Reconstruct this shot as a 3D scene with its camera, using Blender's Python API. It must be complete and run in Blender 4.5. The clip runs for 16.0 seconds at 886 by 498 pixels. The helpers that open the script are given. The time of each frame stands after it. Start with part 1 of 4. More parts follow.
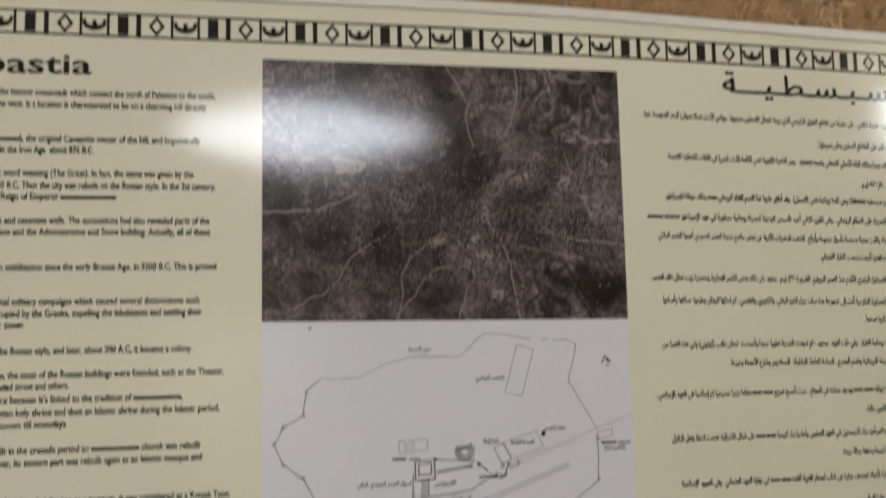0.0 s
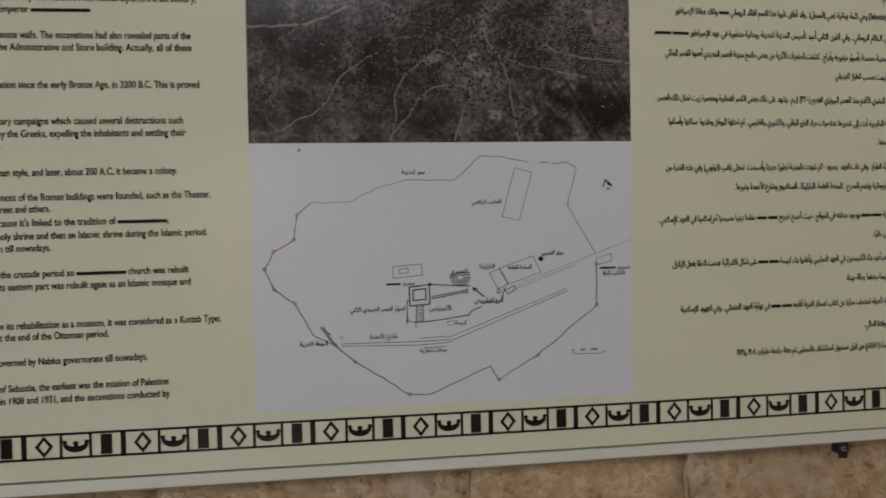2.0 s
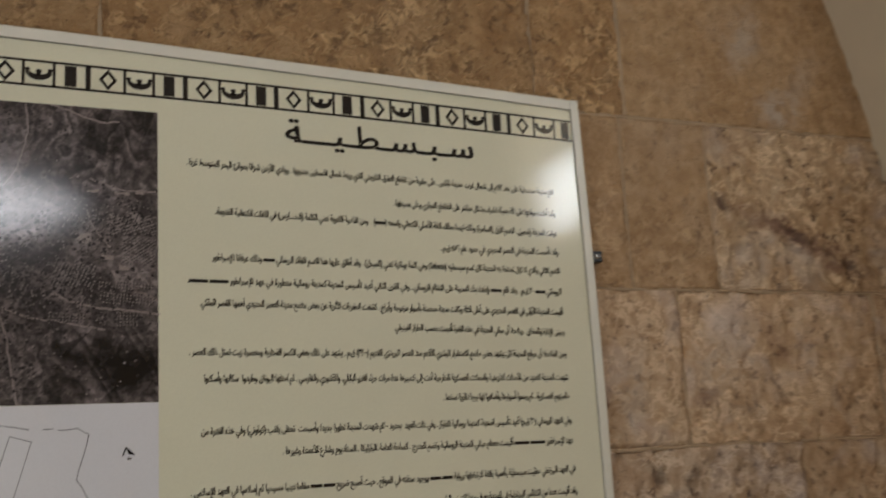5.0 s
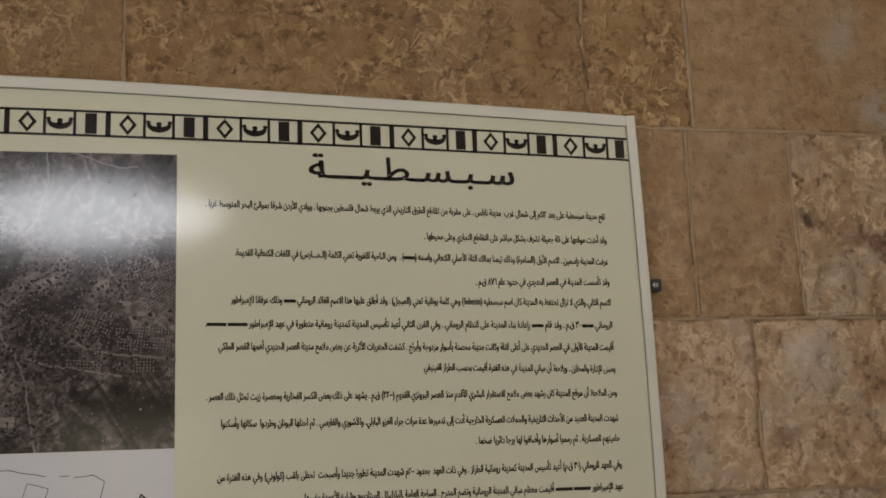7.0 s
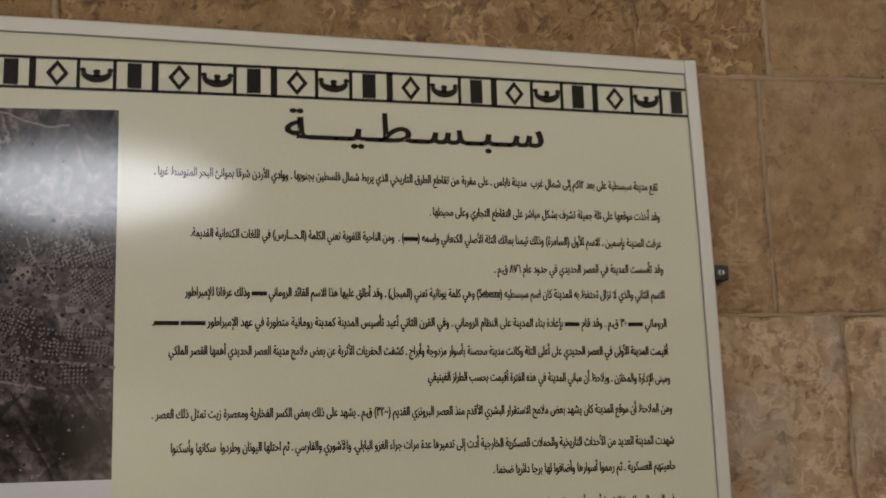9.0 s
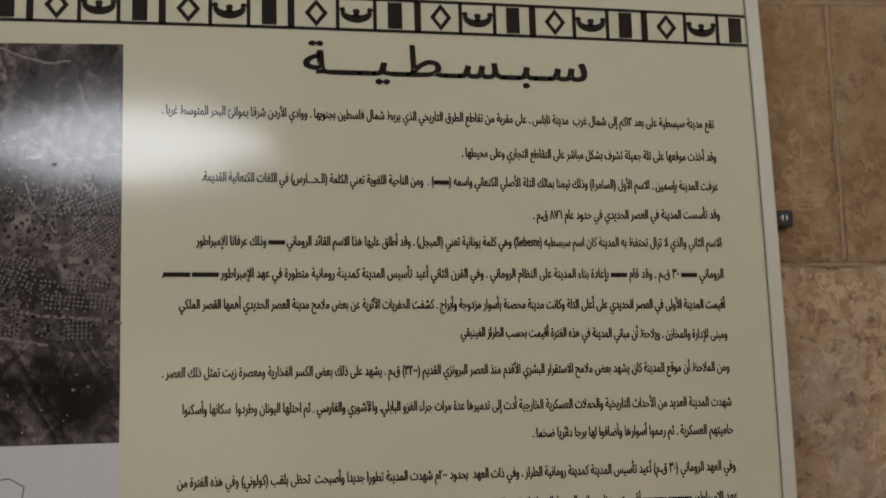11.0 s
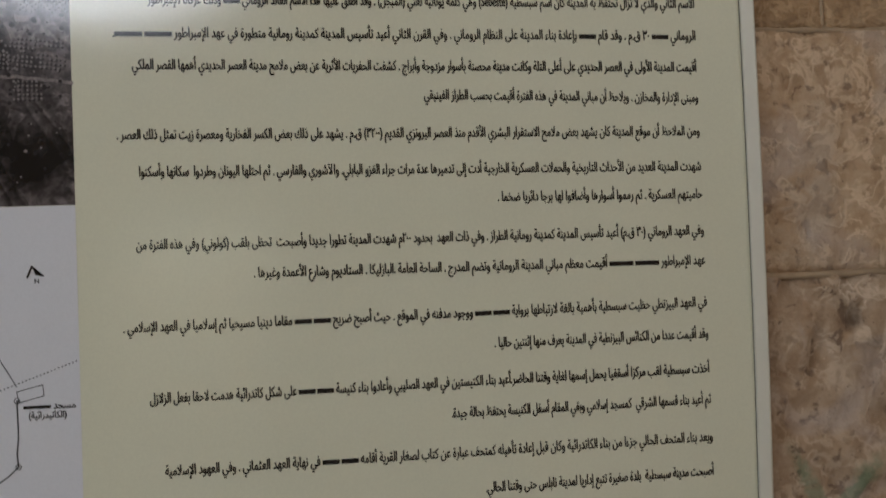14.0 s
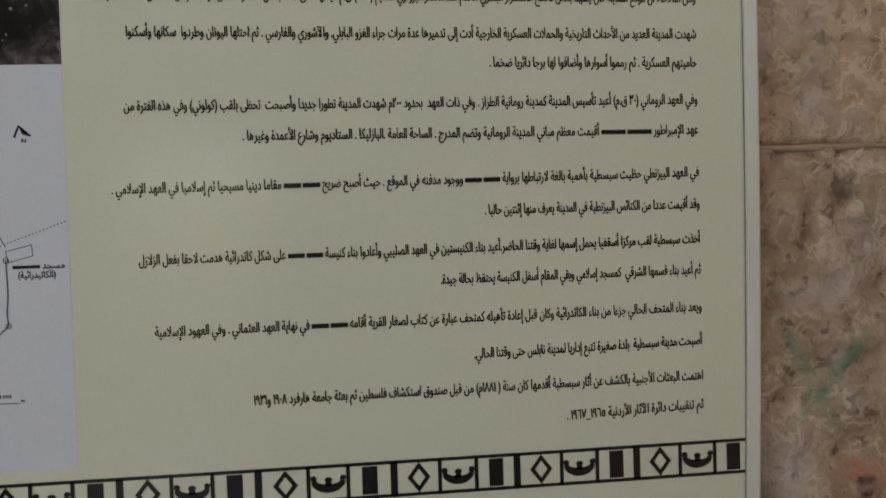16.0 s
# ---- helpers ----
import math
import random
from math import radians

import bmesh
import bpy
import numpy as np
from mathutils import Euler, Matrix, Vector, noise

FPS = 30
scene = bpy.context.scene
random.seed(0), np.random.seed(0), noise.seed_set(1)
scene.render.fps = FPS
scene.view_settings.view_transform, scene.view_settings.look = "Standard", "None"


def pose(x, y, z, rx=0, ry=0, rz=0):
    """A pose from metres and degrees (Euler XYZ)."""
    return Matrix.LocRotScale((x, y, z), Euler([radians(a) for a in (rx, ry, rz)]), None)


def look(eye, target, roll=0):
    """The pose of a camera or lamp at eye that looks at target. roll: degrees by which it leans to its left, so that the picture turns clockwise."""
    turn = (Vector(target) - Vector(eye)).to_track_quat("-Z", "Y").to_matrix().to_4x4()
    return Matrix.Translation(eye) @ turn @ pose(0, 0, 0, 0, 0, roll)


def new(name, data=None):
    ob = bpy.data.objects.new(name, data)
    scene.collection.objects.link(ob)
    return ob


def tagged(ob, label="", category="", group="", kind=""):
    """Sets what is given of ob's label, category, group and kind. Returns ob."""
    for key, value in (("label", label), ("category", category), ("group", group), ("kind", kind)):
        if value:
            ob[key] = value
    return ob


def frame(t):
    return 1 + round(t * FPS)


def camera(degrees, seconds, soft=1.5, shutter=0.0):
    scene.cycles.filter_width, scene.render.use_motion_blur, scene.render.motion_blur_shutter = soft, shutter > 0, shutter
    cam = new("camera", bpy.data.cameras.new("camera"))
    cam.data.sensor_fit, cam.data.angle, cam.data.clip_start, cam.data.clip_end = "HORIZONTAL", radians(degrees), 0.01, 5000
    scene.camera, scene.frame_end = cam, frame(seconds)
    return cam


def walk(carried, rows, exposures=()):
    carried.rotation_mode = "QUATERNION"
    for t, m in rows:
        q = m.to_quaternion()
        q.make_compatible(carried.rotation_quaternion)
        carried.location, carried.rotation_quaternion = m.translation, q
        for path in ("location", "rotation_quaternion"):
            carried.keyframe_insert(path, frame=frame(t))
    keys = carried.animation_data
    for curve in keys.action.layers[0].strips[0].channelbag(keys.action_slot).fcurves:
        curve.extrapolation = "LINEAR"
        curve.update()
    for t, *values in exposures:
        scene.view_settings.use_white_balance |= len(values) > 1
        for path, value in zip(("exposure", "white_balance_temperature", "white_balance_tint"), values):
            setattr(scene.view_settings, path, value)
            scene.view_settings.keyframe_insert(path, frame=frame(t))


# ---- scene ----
# ---- camera: t, eye, yaw, pitch, roll ----
cam = camera(44.84, 16.0, soft=1.7, shutter=0.5)
ROWS = [
    (0, 0.2171, 0.1423, 1.6288, -10.864, 7.340, -1.20),
    (0.5, 0.2111, 0.1714, 1.6296, -10.953, 1.810, -0.42),
    (1, 0.2169, 0.1823, 1.6182, -10.421, -0.268, -0.32),
    (1.5, 0.2248, 0.1944, 1.6143, -10.008, -1.008, -0.68),
    (2, 0.2375, 0.2064, 1.6201, -10.659, -1.698, -1.10),
    (2.5, 0.2476, 0.2270, 1.6298, -16.438, -2.519, -0.36),
    (3, 0.3066, 0.2502, 1.6642, -25.053, -2.057, 1.37),
    (3.5, 0.4213, 0.2155, 1.6350, -24.438, 3.998, -1.63),
    (4, 0.4419, 0.2123, 1.6964, -25.488, 7.417, -1.57),
    (4.5, 0.4679, 0.2775, 1.6807, -27.346, 10.275, -3.47),
    (5, 0.6151, 0.2994, 1.6156, -23.899, 11.817, -3.29),
    (5.2, 0.6777, 0.2974, 1.6040, -20.234, 11.221, -2.38),
    (7.3, 0.9106, 0.2737, 1.7133, -12.223, 11.067, -2.14),
    (7.5, 0.9165, 0.2848, 1.7085, -13.246, 11.173, -2.04),
    (8, 0.9484, 0.3359, 1.6832, -13.866, 12.097, -3.01),
    (8.5, 0.9871, 0.4592, 1.7464, -11.081, 10.818, -2.16),
    (8.7, 0.9987, 0.5188, 1.7757, -10.440, 10.250, -1.89),
    (10.8, 1.0473, 0.6837, 1.7741, -6.982, 8.268, -1.66),
    (11, 1.0463, 0.6859, 1.7738, -7.082, 7.764, -1.59),
    (11.5, 1.0523, 0.6902, 1.7637, -7.024, 6.361, -1.35),
    (12, 1.0635, 0.6970, 1.7341, -7.125, 5.614, -1.61),
    (12.5, 1.0774, 0.6995, 1.7116, -6.805, 4.607, -1.93),
    (13, 1.0816, 0.7038, 1.6905, -6.702, 3.602, -1.89),
    (13.5, 1.0840, 0.7114, 1.6720, -6.671, 2.477, -1.91),
    (14, 1.0805, 0.7189, 1.6492, -7.122, 1.499, -2.10),
    (14.5, 1.0853, 0.7191, 1.6210, -6.995, 0.888, -2.24),
    (15, 1.0874, 0.7208, 1.6048, -6.916, -0.246, -2.07),
    (15.5, 1.0962, 0.7209, 1.5916, -6.501, -1.265, -1.88),
    (16, 1.0919, 0.7227, 1.5795, -6.866, -2.068, -1.66),
]


def aim(x, y, z, yaw, pitch, roll):
    a, b = radians(yaw), radians(pitch)
    ahead = Vector((-math.sin(a) * math.cos(b), math.cos(a) * math.cos(b), math.sin(b)))
    return look(Vector((x, y, z)), Vector((x, y, z)) + ahead, roll)


EXPOSURES = [(0.0, 0.72, 6400, 8), (0.5, 0.51, 6350, 8), (1.0, 0.30, 6350, 7), (1.5, 0.25, 6250, 6), (2.0, 0.24, 6200, 6), (3.0, 0.22, 6250, 6), (3.5, 0.28, 6300, 6), (4.5, 0.33, 6450, 7), (5.0, 0.33, 6550, 8), (7.5, 0.33, 6550, 7), (8.0, 0.34, 6530, 7),
             (11.0, 0.17, 6450, 8), (12.5, 0.17, 6250, 7), (14.5, 0.23, 6000, 7), (16.0, 0.28, 5850, 6)]
walk(cam, [(t, aim(*row)) for t, *row in ROWS], EXPOSURES)

# ---- the place: a vaulted room, panel on its end wall ----
FACE = 1.850            # plane of the end wall's stone faces
BOARD = 1.830           # plane of the board's printed face
LEFT, RIGHT = -1.50, 2.30
BACK = -4.2
SPRING, RADIUS, MID = 1.85, 1.90, 0.40

# ---- world and large lights ----
world = bpy.data.worlds.new("world")
world.use_nodes = True
sky = world.node_tree.nodes.new("ShaderNodeTexSky")
sky.sky_type, sky.sun_disc = "NISHITA", False
sky.sun_elevation, sky.sun_rotation = radians(48), radians(200)
back = world.node_tree.nodes["Background"]
world.node_tree.links.new(sky.outputs[0], back.inputs[0])
back.inputs[1].default_value = 0.12
scene.world = world

sun = new("sun", bpy.data.lights.new("sun", "SUN"))
sun.data.energy, sun.data.angle, sun.data.color = 3.0, radians(0.5), (1.0, 0.95, 0.87)
sun.matrix_world = look((0, -8, 8), (-3, 0, 0))

DOOR_X, DOOR_W, DOOR_H = 0.32, 1.0, 2.1


def area_lamp(name, x, y, z, w, h, turn, power, colour):
    lamp = new(name, bpy.data.lights.new(name, "AREA"))
    lamp.data.shape, lamp.data.size, lamp.data.size_y = "RECTANGLE", w, h
    lamp.data.energy, lamp.data.color = power, colour
    lamp.matrix_world = pose(x, y, z, 90, 0, turn)
    return lamp


# cool fill light added from the unseen west side, through a made-up opening
FILL_Y, FILL_W, FILL_LOW, FILL_TOP = -0.55, 1.9, 0.85, 2.05
area_lamp("window_daylight", LEFT + 0.015, FILL_Y, (FILL_LOW + FILL_TOP) / 2, FILL_W, FILL_TOP - FILL_LOW, 270, 30, (0.84, 0.92, 1.0))


# ---- materials ----
def material(name):
    m = bpy.data.materials.new(name)
    m.use_nodes = True
    t = m.node_tree
    return m, t, t.nodes["Principled BSDF"]


def add(t, kind, inputs=(), **sets):
    n = t.nodes.new(kind)
    for key, value in sets.items():
        setattr(n, key, value)
    for key, value in dict(inputs).items():
        if isinstance(value, bpy.types.NodeSocket):
            t.links.new(value, n.inputs[key])
        else:
            n.inputs[key].default_value = value
    return n


def place(t, scale=(1, 1, 1), shift=(0, 0, 0)):
    co = add(t, "ShaderNodeTexCoord")
    return add(t, "ShaderNodeMapping", {"Vector": co.outputs["Object"], "Scale": scale, "Location": shift}).outputs[0]


def ramp(t, fac, *stops):
    r = add(t, "ShaderNodeValToRGB", {"Fac": fac})
    e = r.color_ramp.elements
    while len(e) < len(stops):
        e.new(0.5)
    for k, (at, colour) in zip(e, stops):
        k.position = at
        k.color = (*colour, 1) if len(colour) == 3 else colour
    return r.outputs[0]


def mix(t, fac, a, b, blend="MIX"):
    n = add(t, "ShaderNodeMix", data_type="RGBA", blend_type=blend)
    for i, v in ((0, fac), (6, a), (7, b)):
        if isinstance(v, bpy.types.NodeSocket):
            t.links.new(v, n.inputs[i])
        else:
            n.inputs[i].default_value = v if i == 0 else (*v, 1)
    return n.outputs[2]


def grey(v):
    return (v, v, v)


def blot(t, centre, angle, length, width, soft=0.35, tear=0.5, scale=60.0):
    """A torn stain in the wall's plane: about centre (x, z), turned by angle, half as long and as wide as said."""
    co = add(t, "ShaderNodeTexCoord")
    warp = add(t, "ShaderNodeTexNoise", {"Vector": co.outputs["Object"], "Scale": scale, "Detail": 5.0, "Roughness": 0.65})
    w = add(t, "ShaderNodeVectorMath", {0: warp.outputs["Color"], 1: (0.5, 0.5, 0.5)}, operation="SUBTRACT")
    w = add(t, "ShaderNodeVectorMath", {0: w.outputs[0], 1: (3.2 * tear * width,) * 3}, operation="MULTIPLY")
    w = add(t, "ShaderNodeVectorMath", {0: co.outputs["Object"], 1: w.outputs[0]}, operation="ADD")
    q = add(t, "ShaderNodeMapping", {"Vector": w.outputs[0], "Location": (centre[0], 0, centre[1]), "Rotation": (0, radians(-angle), 0), "Scale": (length, 1000, width)}, vector_type="TEXTURE")
    d = add(t, "ShaderNodeVectorMath", {0: q.outputs[0]}, operation="LENGTH")
    return add(t, "ShaderNodeMapRange", {0: d.outputs["Value"], 1: 1.0 - soft, 2: 1.0 + soft, 3: 1.0, 4: 0.0}, interpolation_type="SMOOTHSTEP").outputs[0]


def stone_material(name, tint=(1, 1, 1), veins=0.5, pits=0.5, stains=(), wear=0.42, haze=0.6):
    m, t, b = material(name)
    info = add(t, "ShaderNodeObjectInfo")
    co = add(t, "ShaderNodeTexCoord")
    off = add(t, "ShaderNodeMath", {0: info.outputs["Random"], 1: 37.0}, operation="MULTIPLY")
    p = add(t, "ShaderNodeVectorMath", {0: co.outputs["Object"], 1: off.outputs[0]}, operation="ADD").outputs[0]
    broad = add(t, "ShaderNodeTexNoise", {"Vector": p, "Scale": 5.0, "Detail": 6.0, "Roughness": 0.6})
    fine = add(t, "ShaderNodeTexNoise", {"Vector": p, "Scale": 38.0, "Detail": 7.0, "Roughness": 0.58, "Distortion": 0.0})
    grain = add(t, "ShaderNodeTexNoise", {"Vector": p, "Scale": 210.0, "Detail": 4.0})
    c = ramp(t, broad.outputs[0], (0.28, (0.300, 0.175, 0.085)), (0.45, (0.410, 0.262, 0.138)), (0.58, (0.470, 0.325, 0.190)), (0.75, (0.520, 0.390, 0.260)))
    c = mix(t, 0.5, c, ramp(t, fine.outputs[0], (0.32, (0.265, 0.160, 0.084)), (0.48, (0.42, 0.285, 0.163)), (0.66, (0.55, 0.415, 0.275))), "MIX")
    # pale chipped crust: torn filaments and flakes in patches
    crust = add(t, "ShaderNodeTexNoise", {"Vector": p, "Scale": 30.0, "Detail": 3.5, "Roughness": 0.52, "Distortion": 0.7})
    where = add(t, "ShaderNodeTexNoise", {"Vector": p, "Scale": 4.2, "Detail": 3.0})
    fil = add(t, "ShaderNodeMath", {0: crust.outputs[0], 1: 0.53}, operation="SUBTRACT")
    fil = add(t, "ShaderNodeMath", {0: fil.outputs[0]}, operation="ABSOLUTE")
    k1 = ramp(t, fil.outputs[0], (0.012, grey(1)), (0.060, grey(0)))
    flake = ramp(t, add(t, "ShaderNodeTexNoise", {"Vector": p, "Scale": 52.0, "Detail": 6.0, "Roughness": 0.6, "Distortion": 0.2}).outputs[0], (0.56, grey(0)), (0.60, grey(1)))
    k1 = add(t, "ShaderNodeMath", {0: k1, 1: flake}, operation="MAXIMUM").outputs[0]
    gaps = ramp(t, add(t, "ShaderNodeTexNoise", {"Vector": p, "Scale": 26.0, "Detail": 4.0}).outputs[0], (0.36, grey(0.15)), (0.54, grey(1)))
    k1 = add(t, "ShaderNodeMath", {0: k1, 1: gaps}, operation="MULTIPLY").outputs[0]
    k2 = ramp(t, where.outputs[0], (0.36, grey(0.08)), (0.54, grey(1)))
    k = add(t, "ShaderNodeMath", {0: k1, 1: k2}, operation="MULTIPLY")
    k = add(t, "ShaderNodeMath", {0: k.outputs[0], 1: veins}, operation="MULTIPLY")
    c = mix(t, k.outputs[0], c, (0.86, 0.66, 0.44))
    # dark pits
    tear = add(t, "ShaderNodeVectorMath", {0: fine.outputs["Color"], 1: (0.020, 0.020, 0.020)}, operation="MULTIPLY")
    tp = add(t, "ShaderNodeVectorMath", {0: p, 1: tear.outputs[0]}, operation="ADD").outputs[0]
    pit = add(t, "ShaderNodeTexNoise", {"Vector": tp, "Scale": 58.0, "Detail": 5.0, "Roughness": 0.55})
    pd = ramp(t, pit.outputs[0], (0.565, grey(0)), (0.64, grey(1)))
    pw = ramp(t, add(t, "ShaderNodeTexNoise", {"Vector": p, "Scale": 14.0, "Detail": 3.0}).outputs[0], (0.42, grey(0)), (0.50, grey(1)))
    pk = add(t, "ShaderNodeMath", {0: pd, 1: pw}, operation="MULTIPLY")
    pk = add(t, "ShaderNodeMath", {0: pk.outputs[0], 1: pits}, operation="MULTIPLY")
    c = mix(t, pk.outputs[0], c, (0.190, 0.112, 0.062))
    dots = add(t, "ShaderNodeTexNoise", {"Vector": p, "Scale": 150.0, "Detail": 2.0})
    dk = add(t, "ShaderNodeMath", {0: ramp(t, dots.outputs[0], (0.68, grey(0)), (0.74, grey(0.7))), 1: ramp(t, broad.outputs[0], (0.44, grey(0)), (0.52, grey(1)))}, operation="MULTIPLY")
    c = mix(t, dk.outputs[0], c, (0.10, 0.055, 0.030))
    # whitish bloom and rust
    bloom = ramp(t, add(t, "ShaderNodeTexNoise", {"Vector": p, "Scale": 8.0, "Detail": 4.0, "Distortion": 0.7}).outputs[0], (0.52, grey(0)), (0.72, grey(haze)))
    c = mix(t, bloom, c, (0.52, 0.445, 0.385))
    hue = add(t, "ShaderNodeHueSaturation", {"Color": c, "Saturation": 1.0})
    t.links.new(add(t, "ShaderNodeMapRange", {0: info.outputs["Random"], 3: 0.86, 4: 1.14}).outputs[0], hue.inputs["Value"])
    c = mix(t, 1.0, hue.outputs[0], tint, "MULTIPLY")
    for colour, strength, *where in stains:
        f = add(t, "ShaderNodeMath", {0: blot(t, *where), 1: strength}, operation="MULTIPLY")
        f = add(t, "ShaderNodeMath", {0: f.outputs[0], 1: ramp(t, crust.outputs[0], (0.38, grey(0.25)), (0.54, grey(1)))}, operation="MULTIPLY")
        c = mix(t, f.outputs[0], c, colour)
    t.links.new(c, b.inputs["Base Color"])
    b.inputs["Roughness"].default_value = 0.78
    h = add(t, "ShaderNodeMath", {0: fine.outputs[0], 1: grain.outputs[0]}, operation="ADD")
    h = add(t, "ShaderNodeMath", {0: h.outputs[0], 1: pk.outputs[0]}, operation="SUBTRACT")
    h = add(t, "ShaderNodeMath", {0: h.outputs[0], 1: k.outputs[0]}, operation="ADD")
    bump = add(t, "ShaderNodeBump", {"Strength": wear, "Distance": 0.008, "Height": h.outputs[0]})
    t.links.new(bump.outputs[0], b.inputs["Normal"])
    return m


STONE = stone_material("tan_limestone", (1.02, 1, 0.98), 0.35, 0.7)
DARK, RUST, WHITE = (0.060, 0.036, 0.022), (0.150, 0.062, 0.036), (0.46, 0.385, 0.31)
GREENISH, REDDISH = (0.17, 0.225, 0.130), (0.48, 0.19, 0.11)
PAINTED = stone_material("painted_limestone", (1.04, 1.07, 1.20), 0.45, 0.85, (
    (GREENISH, 0.75, (1.6385, 1.376), -61, 0.074, 0.0095, 0.4, 0.8), (GREENISH, 0.65, (1.657, 1.378), 49, 0.064, 0.0090, 0.4, 0.8), (GREENISH, 0.6, (1.688, 1.416), 40, 0.020, 0.012, 0.5, 0.8),
    (REDDISH, 0.75, (1.690, 1.262), 5, 0.034, 0.026, 0.5, 0.6), (DARK, 1.0, (1.698, 1.257), 60, 0.013, 0.010, 0.3, 0.4), (REDDISH, 0.5, (1.755, 1.258), 0, 0.028, 0.018, 0.6, 0.6),
    (RUST, 0.55, (1.800, 1.470), 95, 0.080, 0.014, 0.6, 1.0), (DARK, 0.6, (1.680, 1.590), 0, 0.016, 0.015, 0.5, 0.5), (DARK, 0.55, (1.745, 1.585), 70, 0.020, 0.012, 0.5, 0.5), (DARK, 0.45, (1.700, 1.555), 50, 0.014, 0.008, 0.5, 0.5)))
ERODED = stone_material("eroded_limestone", (1.00, 0.97, 0.93), 0.60, 0.95, (
    (DARK, 0.85, (1.860, 2.078), -50, 0.024, 0.009, 0.5, 1.0), (RUST, 0.55, (1.935, 2.056), -16, 0.075, 0.014, 0.8, 1.6), (RUST, 0.75, (2.020, 2.025), -24, 0.070, 0.020, 0.8, 1.6), (DARK, 0.65, (2.045, 2.012), -30, 0.050, 0.008, 0.7, 2.2),
    (RUST, 0.75, (2.130, 1.975), -26, 0.080, 0.022, 0.8, 1.6), (DARK, 0.55, (2.150, 1.965), -26, 0.050, 0.008, 0.7, 2.2)))
BLOOMED = stone_material("bloomed_limestone", (0.90, 0.82, 0.70), 0.18, 0.35, (
    (WHITE, 0.75, (2.030, 2.270), 10, 0.050, 0.032, 0.7, 0.8), (WHITE, 0.55, (1.960, 2.400), 60, 0.060, 0.030, 0.8, 0.9), (WHITE, 0.35, (2.10, 2.34), 60, 0.060, 0.025, 0.8, 0.9)), 0.6, 0.2)
WEATHERED = stone_material("weathered_limestone", (1.04, 1.03, 1.06), 0.40, 0.75, (
    (RUST, 0.75, (1.790, 1.722), 20, 0.026, 0.014, 0.6, 1.0), (WHITE, 0.50, (1.830, 1.790), 40, 0.070, 0.045, 0.8, 0.8), (WHITE, 0.45, (1.640, 1.730), 80, 0.090, 0.028, 0.8, 0.8),
    (RUST, 0.4, (1.960, 1.820), -60, 0.060, 0.020, 0.7, 1.0)))
CRUSTED = stone_material("crusted_limestone", (0.90, 0.77, 0.59), 0.8, 0.6, (), 0.9, 0.15)
SMOOTH_STONE = stone_material("dressed_limestone", (0.91, 0.85, 0.77), 0.30, 0.40, (), 0.6, 0.2)


def plain(name, colour, rough, spread=0.08, scale=30, bump=0.0, metal=0.0, depth=0.002):
    m, t, b = material(name)
    p = place(t)
    n = add(t, "ShaderNodeTexNoise", {"Vector": p, "Scale": scale, "Detail": 6.0, "Roughness": 0.6})
    n2 = add(t, "ShaderNodeTexNoise", {"Vector": p, "Scale": scale * 0.13, "Detail": 3.0})
    s = add(t, "ShaderNodeMath", {0: n.outputs[0], 1: n2.outputs[0]}, operation="ADD")
    s = add(t, "ShaderNodeMath", {0: s.outputs[0], 1: 0.5}, operation="MULTIPLY")
    c = ramp(t, s.outputs[0], (0.3, tuple(v * (1 - spread) for v in colour)), (0.7, tuple(min(1, v * (1 + spread)) for v in colour)))
    t.links.new(c, b.inputs["Base Color"])
    b.inputs["Roughness"].default_value, b.inputs["Metallic"].default_value = rough, metal
    if bump:
        t.links.new(add(t, "ShaderNodeBump", {"Strength": bump, "Distance": depth, "Height": n.outputs[0]}).outputs[0], b.inputs["Normal"])
    return m


FILM = 0.115            # roughness of the laminate


def print_material(name, colour, spread=0.03, rough=FILM):
    """A laminated print: faintly uneven ink under a semi-gloss film."""
    m, t, b = material(name)
    p = place(t)
    n = add(t, "ShaderNodeTexNoise", {"Vector": p, "Scale": 2.6, "Detail": 4.0})
    g = add(t, "ShaderNodeTexNoise", {"Vector": p, "Scale": 420.0, "Detail": 2.0})
    s = add(t, "ShaderNodeMath", {0: n.outputs[0], 1: g.outputs[0]}, operation="ADD")
    s = add(t, "ShaderNodeMath", {0: s.outputs[0], 1: 0.5}, operation="MULTIPLY")
    c = ramp(t, s.outputs[0], (0.35, tuple(v * (1 - spread) for v in colour)), (0.65, tuple(min(1, v * (1 + spread)) for v in colour)))
    t.links.new(c, b.inputs["Base Color"])
    b.inputs["Roughness"].default_value = rough
    b.inputs["IOR"].default_value = 1.5
    wave = add(t, "ShaderNodeTexNoise", {"Vector": p, "Scale": 7.0, "Detail": 2.0})
    t.links.new(add(t, "ShaderNodeBump", {"Strength": 0.08, "Distance": 0.004, "Height": wave.outputs[0]}).outputs[0], b.inputs["Normal"])
    return m


CREAM = print_material("cream_print", (0.690, 0.660, 0.497))
SHEET = print_material("white_sheet_print", (0.670, 0.655, 0.672))
INK = print_material("black_ink", (0.014, 0.011, 0.011), 0.2)
GREY_INK = print_material("grey_ink", (0.085, 0.080, 0.082), 0.25)
ROAD_INK = print_material("pale_road_ink", (0.25, 0.205, 0.193), 0.35)
DARK_INK = print_material("dark_scrub_ink", (0.030, 0.025, 0.025), 0.3)
ROOF_INK = print_material("roof_ink", (0.190, 0.162, 0.154), 0.7)
PALE_INK = print_material("pale_field_ink", (0.26, 0.212, 0.196), 0.35)


